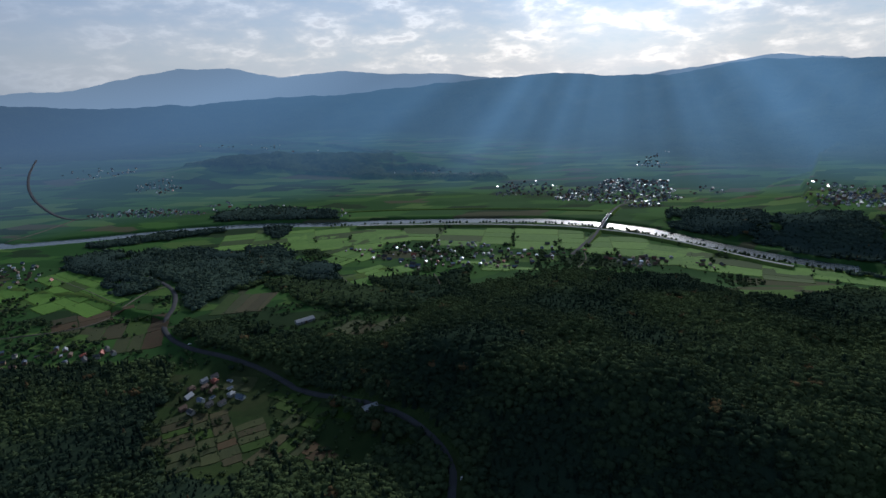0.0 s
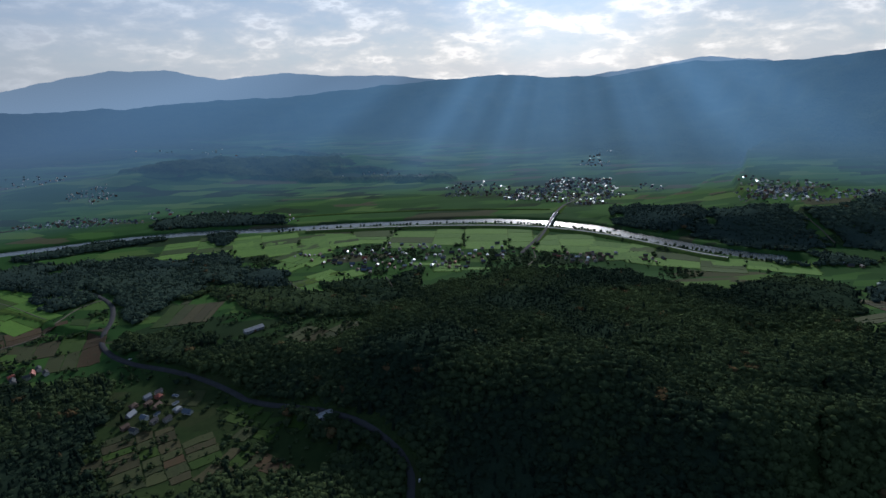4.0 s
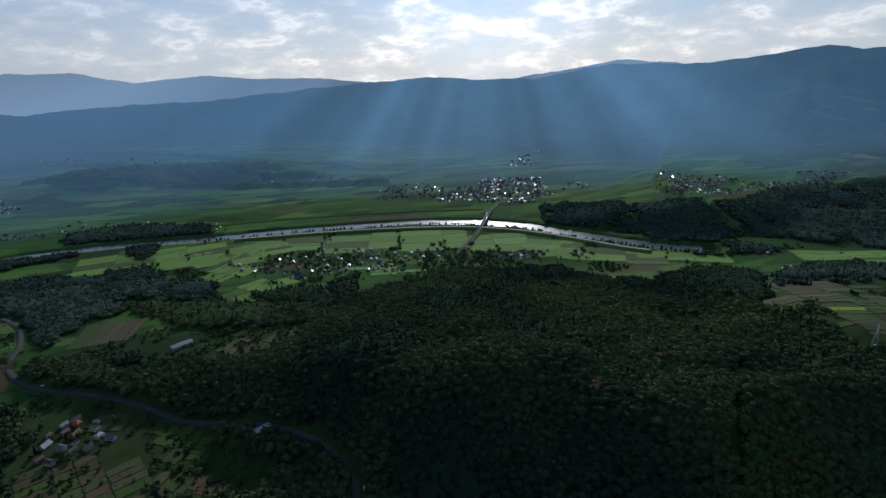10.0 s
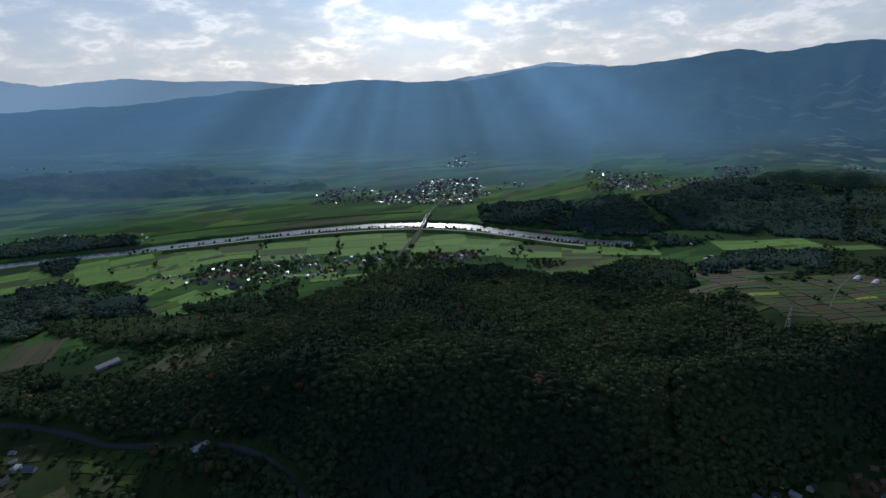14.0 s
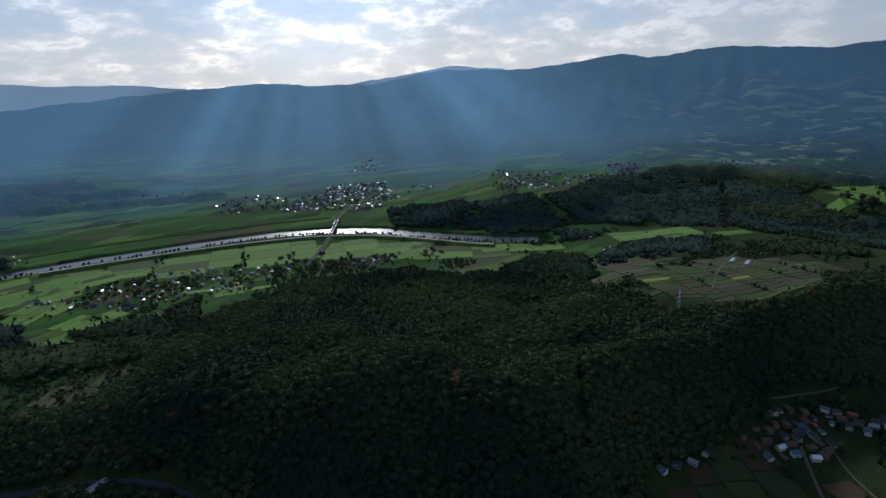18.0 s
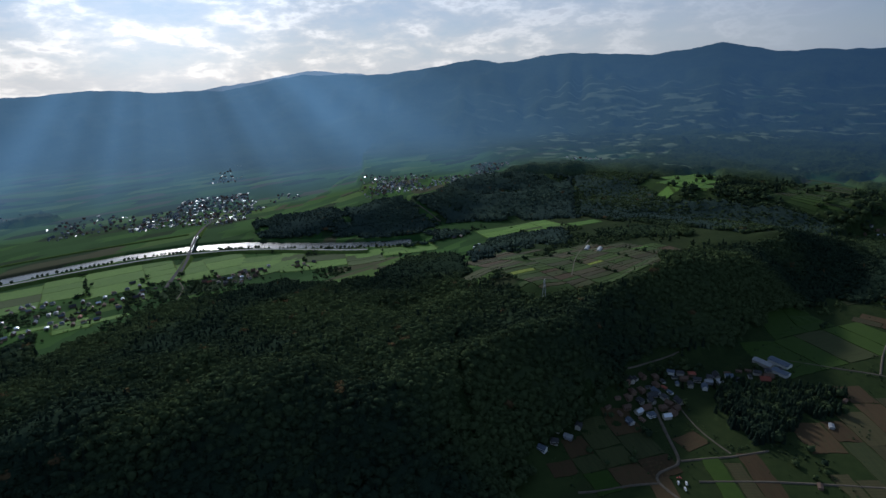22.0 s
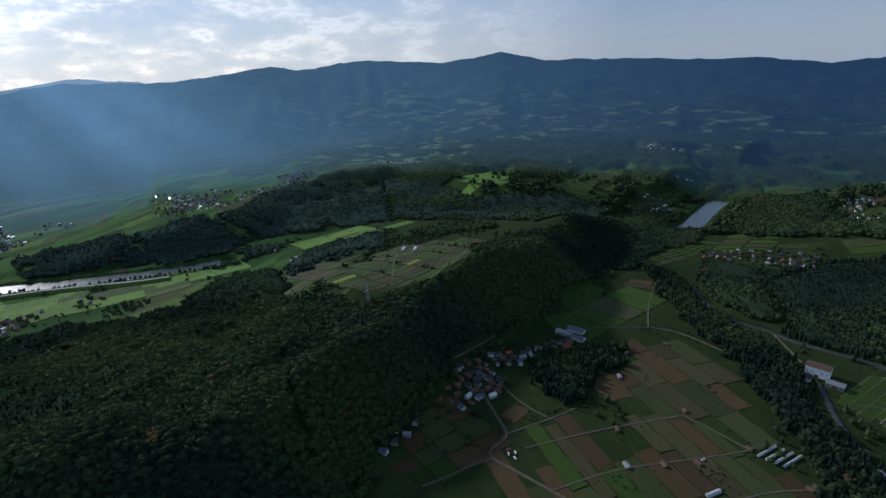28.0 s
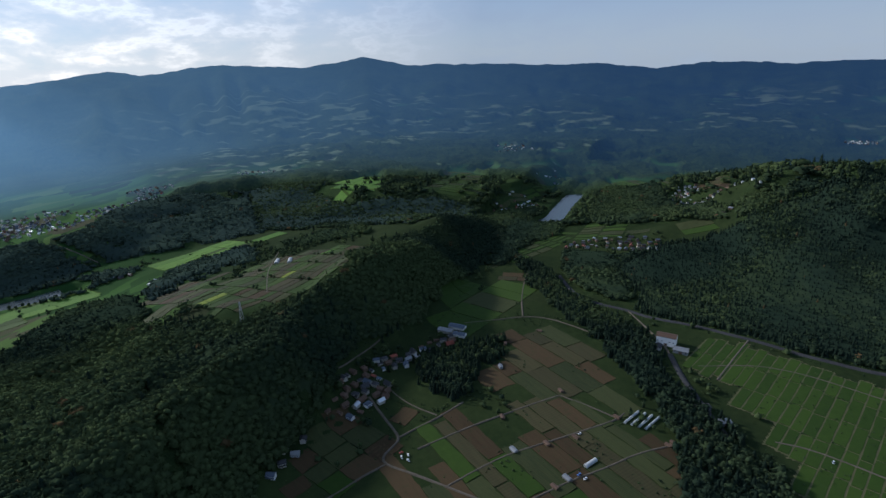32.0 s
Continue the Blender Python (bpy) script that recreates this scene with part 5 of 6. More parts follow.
# ---- bridge, houses, sheds ----
def part(name, bm, mat, parent, label=""):
    """Links a bmesh as one mesh object under a thing or a part."""
    me = bpy.data.meshes.new(name)
    bm.to_mesh(me)
    bm.free()
    me.materials.append(mat)
    ob = new(name, me)
    ob.parent = parent
    return tagged(ob, label) if label else ob


def box(x0, x1, y0, y1, z0, z1, bevel=0.0):
    bm = bmesh.new()
    bmesh.ops.create_cube(bm, size=1.0)
    bmesh.ops.scale(bm, vec=(x1 - x0, y1 - y0, z1 - z0), verts=bm.verts)
    bmesh.ops.translate(bm, vec=((x0 + x1) / 2, (y0 + y1) / 2, (z0 + z1) / 2), verts=bm.verts)
    if bevel:
        bmesh.ops.bevel(bm, geom=bm.edges[:], offset=bevel, segments=1, affect="EDGES")
    return bm


def solid(verts, faces):
    bm = bmesh.new()
    vs = [bm.verts.new(v) for v in verts]
    for f in faces:
        bm.faces.new([vs[i] for i in f])
    bmesh.ops.recalc_face_normals(bm, faces=bm.faces)
    return bm


def gable(w, d, z, rise, over, thick=0.22):
    """Two pitched slabs with eaves; the ridge runs along x."""
    x, y = w / 2 + over, d / 2 + over
    drop = rise * over / (d / 2)
    p = [(-x, -y, z - drop), (-x, 0, z + rise), (-x, y, z - drop), (-x, y, z - drop + thick), (-x, 0, z + rise + thick), (-x, -y, z - drop + thick)]
    q = [(-a, b, c) for a, b, c in p]
    return solid(p + q, [(0, 1, 4, 5), (1, 2, 3, 4), (6, 7, 10, 11), (7, 8, 9, 10)] + [(i, (i + 1) % 6, 6 + (i + 1) % 6, 6 + i) for i in range(6)])


def hipped(w, d, z, rise, over, thick=0.22):
    x, y, r = w / 2 + over, d / 2 + over, max(0.6, (w - d) / 2 + 0.6)
    lo = [(-x, -y, z), (x, -y, z), (x, y, z), (-x, y, z)]
    mid = [(a, b, z + thick) for a, b, _ in lo]
    top = [(-r, 0, z + rise + thick), (r, 0, z + rise + thick)]
    return solid(lo + mid + top, [(3, 2, 1, 0), (0, 1, 5, 4), (1, 2, 6, 5), (2, 3, 7, 6), (3, 0, 4, 7), (4, 5, 9, 8), (5, 6, 9), (6, 7, 8, 9), (7, 4, 8)])


def gable_walls(w, d, h, rise):
    x, y = w / 2, d / 2
    p = [(-x, -y, -1.0), (-x, y, -1.0), (-x, y, h), (-x, 0, h + rise), (-x, -y, h)]
    q = [(-a, b, c) for a, b, c in p]
    return solid(p + q, [(0, 1, 2, 3, 4), (9, 8, 7, 6, 5)] + [(i, (i + 1) % 5, 5 + (i + 1) % 5, 5 + i) for i in range(5)])


def paint(name, colour, rough, metal=0.0, vary=0.3):
    """A painted or metal surface with streaks and a tone of its own for each thing."""
    m, t, bsdf = material(name)
    link = t.links.new
    geo, info = t.nodes.new("ShaderNodeNewGeometry"), t.nodes.new("ShaderNodeObjectInfo")
    n = node(t, "ShaderNodeTexNoise", Scale=1.1, Detail=4.0, Roughness=0.7)
    link(geo.outputs["Position"], n.inputs["Vector"])
    s = t.nodes.new("ShaderNodeMath"); s.operation = "MULTIPLY_ADD"; s.inputs[1].default_value = vary
    link(n.outputs["Fac"], s.inputs[0])
    u = t.nodes.new("ShaderNodeMath"); u.operation = "MULTIPLY_ADD"; u.inputs[1].default_value = vary; u.inputs[2].default_value = 1 - vary
    link(info.outputs["Random"], u.inputs[0]); link(u.outputs[0], s.inputs[2])
    v = t.nodes.new("ShaderNodeVectorMath"); v.operation = "SCALE"
    v.inputs[0].default_value = colour
    link(s.outputs[0], v.inputs["Scale"]); link(v.outputs[0], bsdf.inputs["Base Color"])
    bsdf.inputs["Roughness"].default_value, bsdf.inputs["Metallic"].default_value = rough, metal
    bsdf.inputs["Specular IOR Level"].default_value = 0.2
    return m


ROOFS = {"dark tile": paint("dark_roof_tile", (0.042, 0.043, 0.047), 0.68), "blue-grey metal": paint("blue_metal_roof", (0.075, 0.095, 0.125), 0.62, 0.0),
         "rust-red metal": paint("red_metal_roof", (0.22, 0.06, 0.038), 0.5, 0.1), "brown tile": paint("brown_roof_tile", (0.095, 0.06, 0.042), 0.68),
         "pale grey metal": paint("pale_metal_roof", (0.22, 0.23, 0.24), 0.4, 0.3), "silver metal": paint("silver_roof", (0.60, 0.62, 0.64), 0.34, 0.9)}
WALLS = [paint("cream_render", (0.36, 0.34, 0.29), 0.85), paint("white_render", (0.62, 0.61, 0.58), 0.85), paint("brown_boards", (0.16, 0.11, 0.075), 0.85), paint("grey_siding", (0.25, 0.255, 0.26), 0.8)]
M_GLASS = paint("window_glass", (0.035, 0.045, 0.055), 0.08)
M_DOOR = paint("brown_door", (0.13, 0.08, 0.05), 0.6)
M_STEEL = paint("galvanised_steel", (0.45, 0.46, 0.47), 0.45, 0.7)
M_FILM = paint("greenhouse_film", (0.40, 0.42, 0.42), 0.5)


def house(kind, roof, wall, near):
    """A village house of one of four shapes."""
    ob = new("house")
    rm, wm = ROOFS[roof], WALLS[wall]
    if kind == "gable":
        w, d, h = 11.0, 7.5, 5.4
        part("wall", gable_walls(w, d, h, 2.5), wm, ob)
        r = part("roof", gable(w, d, h, 2.5, 0.8), rm, ob, roof + " gable roof")
        label = "two-storey house with a %s gable roof" % roof
    elif kind == "hip":
        w, d, h = 10.5, 8.0, 5.2
        part("wall", box(-w / 2, w / 2, -d / 2, d / 2, -1, h), wm, ob)
        r = part("roof", hipped(w, d, h, 2.6, 0.8), rm, ob, roof + " hipped roof")
        label = "two-storey house with a %s hipped roof" % roof
    elif kind == "farm":
        w, d, h = 14.0, 8.5, 3.4
        part("wall", gable_walls(w, d, h, 4.2), wm, ob)
        r = part("roof", gable(w, d, h, 4.2, 1.0, 0.35), rm, ob, "steep %s roof" % roof)
        label = "old farmhouse with a steep %s roof" % roof
    else:
        ob.name = "shed"
        w, d, h = 9.0, 5.0, 2.9
        part("wall", gable_walls(w, d, h, 0.9), wm, ob)
        r = part("roof", gable(w, d, h, 0.9, 0.5, 0.12), rm, ob, "low %s roof" % roof)
        label = "low farm shed with a %s roof" % roof
    if near:
        part("ridge_cap", box(-w / 2 - 0.5 if kind != "hip" else -2.0, w / 2 + 0.5 if kind != "hip" else 2.0, -0.22, 0.22,
                              {"gable": 8.0, "hip": 7.9, "farm": 7.8}.get(kind, 3.8), {"gable": 8.35, "hip": 8.25, "farm": 8.15}.get(kind, 4.0)), rm, r)
        part("door", box(-0.9, 0.9, -d / 2 - 0.05, -d / 2 + 0.1, -0.2, 2.0), M_DOOR, ob)
        if kind in ("gable", "hip"):
            bm = solid([(-w / 2 - 0.3, -d / 2, 3.0), (w / 2 + 0.3, -d / 2, 3.0), (w / 2 + 0.3, -d / 2 - 1.5, 2.5), (-w / 2 - 0.3, -d / 2 - 1.5, 2.5),
                        (-w / 2 - 0.3, -d / 2, 3.2), (w / 2 + 0.3, -d / 2, 3.2), (w / 2 + 0.3, -d / 2 - 1.5, 2.65), (-w / 2 - 0.3, -d / 2 - 1.5, 2.65)],
                       [(0, 1, 2, 3), (7, 6, 5, 4), (0, 4, 5, 1), (1, 5, 6, 2), (2, 6, 7, 3), (3, 7, 4, 0)])
            part("porch_roof", bm, rm, ob)
    levels = (1.0, 3.6) if kind in ("gable", "hip") else (1.0,)
    for z in levels if near else levels[-1:]:
        for x in (-w * 0.3, w * 0.3):
            win = part("window", box(x - 0.95, x + 0.95, -d / 2 - 0.04, -d / 2 + 0.1, z, z + 1.2), M_STEEL, ob)
            if near:
                part("pane", box(x - 0.85, x + 0.85, -d / 2 - 0.07, -d / 2 + 0.05, z + 0.1, z + 1.1), M_GLASS, win)
            else:
                win.data.materials[0] = M_GLASS
    return tagged(ob, label, "house" if kind != "shed" else "shed", group="houses of the villages")


TEMPLATES = {}
STANDS = []


def put_house(kind, roof, wall, near, x, y, turn, size=0.78):
    """Stands one more house of that make at a plan point."""
    key = (kind, roof, wall, near)
    m = pose(x, y, float(height(x, y)) + 0.1, 0, 0, turn)
    if key not in TEMPLATES:
        TEMPLATES[key] = house(*key)
        TEMPLATES[key].scale = (size, size, size)
        TEMPLATES[key].matrix_basis = m @ Matrix.Diagonal((size, size, size, 1))
        ob = TEMPLATES[key]
    else:
        ob = copy_thing(TEMPLATES[key], m)
    STANDS.append((x, y, 8.0))
    return ob


def far_houses(name, places):
    """A distant cluster: small gabled houses joined into one mesh."""
    verts, faces, mats = [], [], []
    slots = [WALLS[1], WALLS[2]] + list(ROOFS.values())
    for x, y, kind, roof, turn in places:
        w, d, h, rise = {"gable": (10, 7, 5.2, 1.8), "hip": (9.5, 7.5, 5, 1.6), "farm": (12, 8, 3.3, 3), "shed": (8, 4.6, 2.8, 0.9)}[kind]
        w, d, h = w * 0.48, d * 0.48, h * 0.52
        rise *= 0.3 if roof in ("silver metal", "pale grey metal") else 1.0
        z = float(height(x, y))
        c, s = math.cos(radians(turn)), math.sin(radians(turn))
        for bm, slot in ((gable_walls(w, d, h, rise), 0 if roof != "brown tile" else 1), (gable(w, d, h, rise, 0.7), 2 + list(ROOFS).index(roof))):
            base = len(verts)
            bm.verts.index_update()
            verts += [(x + v.co.x * c - v.co.y * s, y + v.co.x * s + v.co.y * c, z + v.co.z) for v in bm.verts]
            for f in bm.faces:
                faces.append([base + v.index for v in f.verts])
                mats.append(slot)
            bm.free()
    ob = mesh_object("far_houses", verts, faces, None, smooth=False)
    for m in slots:
        ob.data.materials.append(m)
    ob.data.polygons.foreach_set("material_index", mats)
    tagged(ob, "distant village houses with grey and brown roofs", "houses", kind="stuff")


def village(name, outline, number, seed):
    rng = random.Random(seed)
    places = []
    o = np.array(outline, float)
    (x0, y0), (x1, y1) = o.min(0) - 30, o.max(0) + 30
    near = np.hypot(*o.mean(0)) < 760
    main = rng.uniform(0, 180)
    made = tries = 0
    if np.hypot(*o.mean(0)) > 1150:
        number = int(number * 2.0)
    while made < number and tries < number * 60:
        tries += 1
        x, y = rng.uniform(x0, x1), rng.uniform(y0, y1)
        wob = 0.0 if near else 45.0
        if not inside(x + wob * grain(x, y, 55, 81), y + wob * grain(x, y, 55, 82), outline) or not clear_of_roads(np.array([x]), np.array([y]), 1.5)[0]:
            continue
        room = (11.0 if tries < number * 25 else 8.5) * (1.0 if near or number < 60 else 0.85 if number < 160 else 0.64)
        if any((x - a) ** 2 + (y - b) ** 2 < room * room for a, b, _ in STANDS[-260:]) or to_river(x, y) < 40:
            continue
        kind = rng.choices(("gable", "hip", "farm", "shed"), (5, 3, 2, 3))[0]
        roof = rng.choices(tuple(ROOFS), (7, 3, 1.8, 6, 1.2, 0.6) if np.hypot(x, y) < 760 and name != "orchard_hamlet" else (5, 2, 2.2, 4, 0.5, 0.1) if name == "orchard_hamlet" else (6, 5, 0.8, 4, 2.4, 1.5))[0]
        turn = main + rng.choice((0, 90, 180, 270)) + rng.uniform(-14, 14)
        if np.hypot(x, y) > 1120:
            places.append((x, y, kind, roof, turn))
            STANDS.append((x, y, 8.0))
        else:
            wall = {"dark tile": 0, "blue-grey metal": 1, "rust-red metal": 2, "brown tile": 2, "pale grey metal": 3, "silver metal": 0}[roof] if near else 0 if kind == "hip" else 2
            put_house(kind, roof, wall, bool(near), x, y, turn, 0.68 if near else 0.6)
        made += 1
    if places:
        far_houses(name, places)


for _i, (_n, _o, _k) in enumerate(VILLAGES):
    village(_n, _o, _k, 900 + _i)


def road_bridge(a, b, deck, width):
    """A beam bridge on wall piers with rails on both sides."""
    ob = new("road_bridge")
    ax, ay = a
    length = math.hypot(b[0] - ax, b[1] - ay)
    ob.matrix_basis = pose(ax, ay, deck, 0, 0, math.degrees(math.atan2(b[1] - ay, b[0] - ax)))
    w = width / 2
    part("deck", box(-4, length + 4, -w, w, -1.3, 0), M_CONCRETE, ob, "grey concrete deck")
    part("carriageway", box(-4, length + 4, -w + 0.9, w - 0.9, 0.0, 0.06), M_ASPHALT, ob, "dark asphalt carriageway")
    for i in range(6):
        x = length * (i + 0.5) / 6
        p = part("pier", box(x - 0.9, x + 0.9, -w + 1.2, w - 1.2, -deck - 8, -1.3, 0.3), M_CONCRETE, ob)
        part("pier_cap", box(x - 1.3, x + 1.3, -w + 0.4, w - 0.4, -2.2, -1.3), M_CONCRETE, p)
    for s in (-1, 1):
        rail = part("railing", box(-4, length + 4, s * (w - 0.25) - 0.08, s * (w - 0.25) + 0.08, 0.95, 1.1), M_STEEL, ob, "pale steel handrail")
        part("lower_rail", box(-4, length + 4, s * (w - 0.25) - 0.05, s * (w - 0.25) + 0.05, 0.45, 0.55), M_STEEL, rail)
        for i in range(int(length / 5) + 1):
            part("post", box(i * 5 - 0.08, i * 5 + 0.08, s * (w - 0.25) - 0.08, s * (w - 0.25) + 0.08, 0, 1.0), M_STEEL, ob)
    for x in (-4, length + 4):
        part("abutment", box(x - 2.5, x + 2.5, -w - 0.5, w + 0.5, -deck - 3, -1.0), M_CONCRETE, ob)
    return tagged(ob, "long grey concrete road bridge over the river", "bridge")


road_bridge((328, 1073), (379, 1176), 6.0, 6.4)
for _line in (((325, 1067), (312, 1040), (280, 985)), ((382, 1182), (394, 1206), (425, 1255))):
    _r = ribbon("road", _line, ((-9, -0.5), (-3.4, 5.4), (3.4, 5.4), (9, -0.5)), M_VERGE, 5.0, None, 0.8)
    tagged(_r, "grassy ramp that carries the road up to the bridge", "embankment", kind="structure")
    tagged(ribbon("road", _line, ((-2.9, 5.46), (0, 5.5), (2.9, 5.46)), M_ASPHALT, 5.0, None, 0.8), "asphalt approach road to the river bridge", "road", kind="structure")
# ---- single trees ----
def tree(model, mat, width, tall, needle, label):
    ob = new("cedar_tree" if needle else "tree")
    bm = bmesh.new()
    bmesh.ops.create_cone(bm, cap_ends=True, segments=7, radius1=width * 0.045 + 0.12, radius2=0.08, depth=tall * 0.7)
    bmesh.ops.translate(bm, vec=(0, 0, tall * 0.35 - 0.4), verts=bm.verts)
    for i in range(4):
        a = i * 1.7
        limb = bmesh.ops.create_cone(bm, cap_ends=True, segments=5, radius1=0.12, radius2=0.03, depth=width * 0.45)["verts"]
        bmesh.ops.rotate(bm, verts=limb, matrix=Matrix.Rotation(0.9, 3, "Y"))
        bmesh.ops.translate(bm, verts=limb, vec=(width * 0.16, 0, tall * (0.35 + 0.07 * i)))
        bmesh.ops.rotate(bm, verts=limb, matrix=Matrix.Rotation(a, 3, "Z"))
    part("trunk", bm, M_BARK, ob)
    v, f = model
    crown = arrays_object("crown", v * np.array((width, width, tall)) + np.array((0, 0, 0.05 * tall)), f, mat, np.full(len(v), LEAFY.uniform(0.2, 0.8)))
    crown.parent = ob
    return tagged(ob, label, "tree", group="trees of the valley")


KINDS = [(BROAD[2][i], M_LEAF, w, h, False) for i, (w, h) in enumerate(((7, 8), (9, 10), (6, 6.5), (8, 9), (5, 5)))] + \
        [(CEDAR[2][i], M_NEEDLE, h, h, True) for i, h in enumerate((13, 16, 10))] + [(BROAD[2][0], M_LEAF, 4.2, 3.4, False), (BROAD[2][3], M_LEAF, 3.2, 2.6, False)]
TREES = {}


def put_tree(k, x, y, turn, label):
    m = pose(x, y, float(height(x, y)) - 0.1, 0, 0, turn)
    if (k, label) not in TREES:
        TREES[(k, label)] = tree(*KINDS[k], label)
        TREES[(k, label)].matrix_basis = m
    else:
        copy_thing(TREES[(k, label)], m)


_rng = random.Random(77)
_x, _y, _nx, _ny = smooth_line([p for p in RIVER if -300 < p[0] < 700], 7.5)
for _i in range(len(_x)):
    for _ in range(_rng.choice((0, 1, 2, 2))):
        _d = -_rng.uniform(30, 38)
        put_tree(_rng.choice((8, 8, 2, 4, 4, 2)), _x[_i] + _nx[_i] * _d, _y[_i] + _ny[_i] * _d, _rng.uniform(0, 360), "small leafy tree on the river bank")
for _n, _o, _k in VILLAGES:
    _a = np.array(_o, float)
    _c = _a.mean(0)
    _made = 0
    for _ in range(_k * 6):
        if _made > _k * (1.0 if np.hypot(*_c) < 700 else 0.4) or np.hypot(*_c) > 1250:
            break
        _px, _py = _rng.uniform(_a[:, 0].min() - 15, _a[:, 0].max() + 15), _rng.uniform(_a[:, 1].min() - 15, _a[:, 1].max() + 15)
        if any((_px - a) ** 2 + (_py - b) ** 2 < 60 for a, b, _q in STANDS) or to_river(_px, _py) < 36 or not clear_of_roads(np.array([_px]), np.array([_py]))[0]:
            continue
        if not inside(_c[0] + (_px - _c[0]) * 0.9, _c[1] + (_py - _c[1]) * 0.9, _o):
            continue
        put_tree(_rng.choice((0, 2, 3, 4, 4, 2, 7) if np.hypot(*_c) < 760 else (4, 8, 8, 9, 9)), _px, _py, _rng.uniform(0, 360), "leafy garden tree beside village houses")
        _made += 1
# ---- farm buildings, greenhouses, vehicles, pylon ----
def greenhouse(x, y, turn, length, width, label):
    """A tunnel of film over hoops, closed at the ends."""
    ob = new("greenhouse")
    ob.matrix_basis = pose(x, y, float(height(x, y)) + 0.3, 0, 0, turn)
    n, l, w = 8, length / 2, width / 2
    arc = [(w * math.cos(math.pi * i / n), (1.2 + 0.32 * width) * math.sin(math.pi * i / n) ** 0.8) for i in range(n + 1)]
    verts = [(sx * l, a, b) for sx in (-1, 1) for a, b in arc] + [(sx * l, a * 0.97, b * 0.97) for sx in (-1, 1) for a, b in arc]
    k = n + 1
    faces = [(i, i + 1, k + i + 1, k + i) for i in range(n)] + [(2 * k + i, 3 * k + i, 3 * k + i + 1, 2 * k + i + 1) for i in range(n)]
    part("film", solid(verts, faces), M_FILM, ob)
    for sx in (-1, 1):
        part("end_panel", solid([(sx * l * 0.995, a * 0.98, b * 0.98) for a, b in arc] + [(sx * l * 0.99, a * 0.98, b * 0.98) for a, b in arc],
                                [tuple(range(k)), tuple(range(2 * k - 1, k - 1, -1))] + [(i, i + 1, k + i + 1, k + i) for i in range(n)]), M_FILM, ob)
    for j in range(int(length / 4) + 1):
        hx = -l + 4 * j
        part("hoop", solid([(hx + d, a * 1.01 * q, b * 1.01 * q) for d in (-0.06, 0.06) for q in (1.0, 1.012) for a, b in arc],
                           [(k + i, k + i + 1, 3 * k + i + 1, 3 * k + i) for i in range(n)]), M_STEEL, ob)
    return tagged(ob, label, "greenhouse", group="greenhouses in the fields")


for _i in range(4):
    greenhouse(473 - 2.0 * _i, -76 - 6.2 * _i, -36, 26, 2.3, "white film tunnel greenhouse in a vegetable field")
greenhouse(730, 436, 20, 18, 7, "white film greenhouse on the plateau fields")
greenhouse(720, 408, 20, 18, 7, "white film greenhouse on the plateau fields")
greenhouse(399, -34, -42, 14, 4, "pale film tunnel beside a field track")


M_WHITE = paint("white_works_paint", (0.80, 0.79, 0.76), 0.7, 0, 0.12)


def long_building(x, y, turn, w, d, h, rise, roof, wall, label, bays):
    """A workshop or barn with a row of windows and a big door."""
    ob = new("farm_building")
    ob.matrix_basis = pose(x, y, float(height(x, y)) + 0.1, 0, 0, turn)
    part("wall", gable_walls(w, d, h, rise), wall, ob)
    r = part("roof", gable(w, d, h, rise, 0.6, 0.18), ROOFS[roof], ob, roof + " roof")
    for i in range(int(w / 3)):
        sx = -w / 2 + 1.5 + 3 * i
        for s in (-1, 1):
            q = d / 2 + 0.6
            drop = rise * 0.6 / (d / 2)
            part("seam", solid([(sx, 0, h + rise + 0.18), (sx + 0.12, 0, h + rise + 0.18), (sx + 0.12, s * q, h - drop + 0.18), (sx, s * q, h - drop + 0.18),
                                (sx, 0, h + rise + 0.26), (sx + 0.12, 0, h + rise + 0.26), (sx + 0.12, s * q, h - drop + 0.26), (sx, s * q, h - drop + 0.26)],
                               [(0, 1, 2, 3), (7, 6, 5, 4), (0, 4, 5, 1), (1, 5, 6, 2), (2, 6, 7, 3), (3, 7, 4, 0)]), ROOFS[roof], r)
    part("door", box(-1.8, 1.8, -d / 2 - 0.06, -d / 2 + 0.1, -0.2, min(3.0, h - 0.3)), M_DOOR, ob, "wide sliding door")
    for i in range(bays):
        wx = -w / 2 + w * (i + 0.5) / bays
        if abs(wx) > 2.4:
            part("window", box(wx - 0.8, wx + 0.8, -d / 2 - 0.05, -d / 2 + 0.1, h * 0.45, h * 0.45 + 1.1), M_GLASS, ob)
    STANDS.append((x, y, w / 2))
    return tagged(ob, label, "building")


long_building(-186, 646, 35, 24, 9, 3.6, 1.6, "pale grey metal", WALLS[3], "long barn with a pale metal roof among fields", 6)
long_building(626, -133, 250, 22, 13, 11.0, 2.2, "brown tile", M_WHITE, "tall white works building beside the ravine", 5)
long_building(607, -146, 250, 16, 10, 4.0, 1.5, "pale grey metal", WALLS[3], "low grey works shed beside the ravine", 4)
long_building(612, -121, 160, 12, 8, 4.0, 1.4, "dark tile", WALLS[1], "small white works office beside the ravine", 4)
long_building(637, 128, 75, 22, 10, 4.0, 1.8, "blue-grey metal", WALLS[1], "farm building with a blue-grey metal roof", 6)
long_building(624, 141, 75, 20, 9, 4.0, 1.8, "pale grey metal", WALLS[0], "farm building with a pale metal roof", 6)
long_building(616, 121, 75, 16, 9, 3.6, 1.5, "blue-grey metal", WALLS[1], "farm building with a blue-grey metal roof", 5)
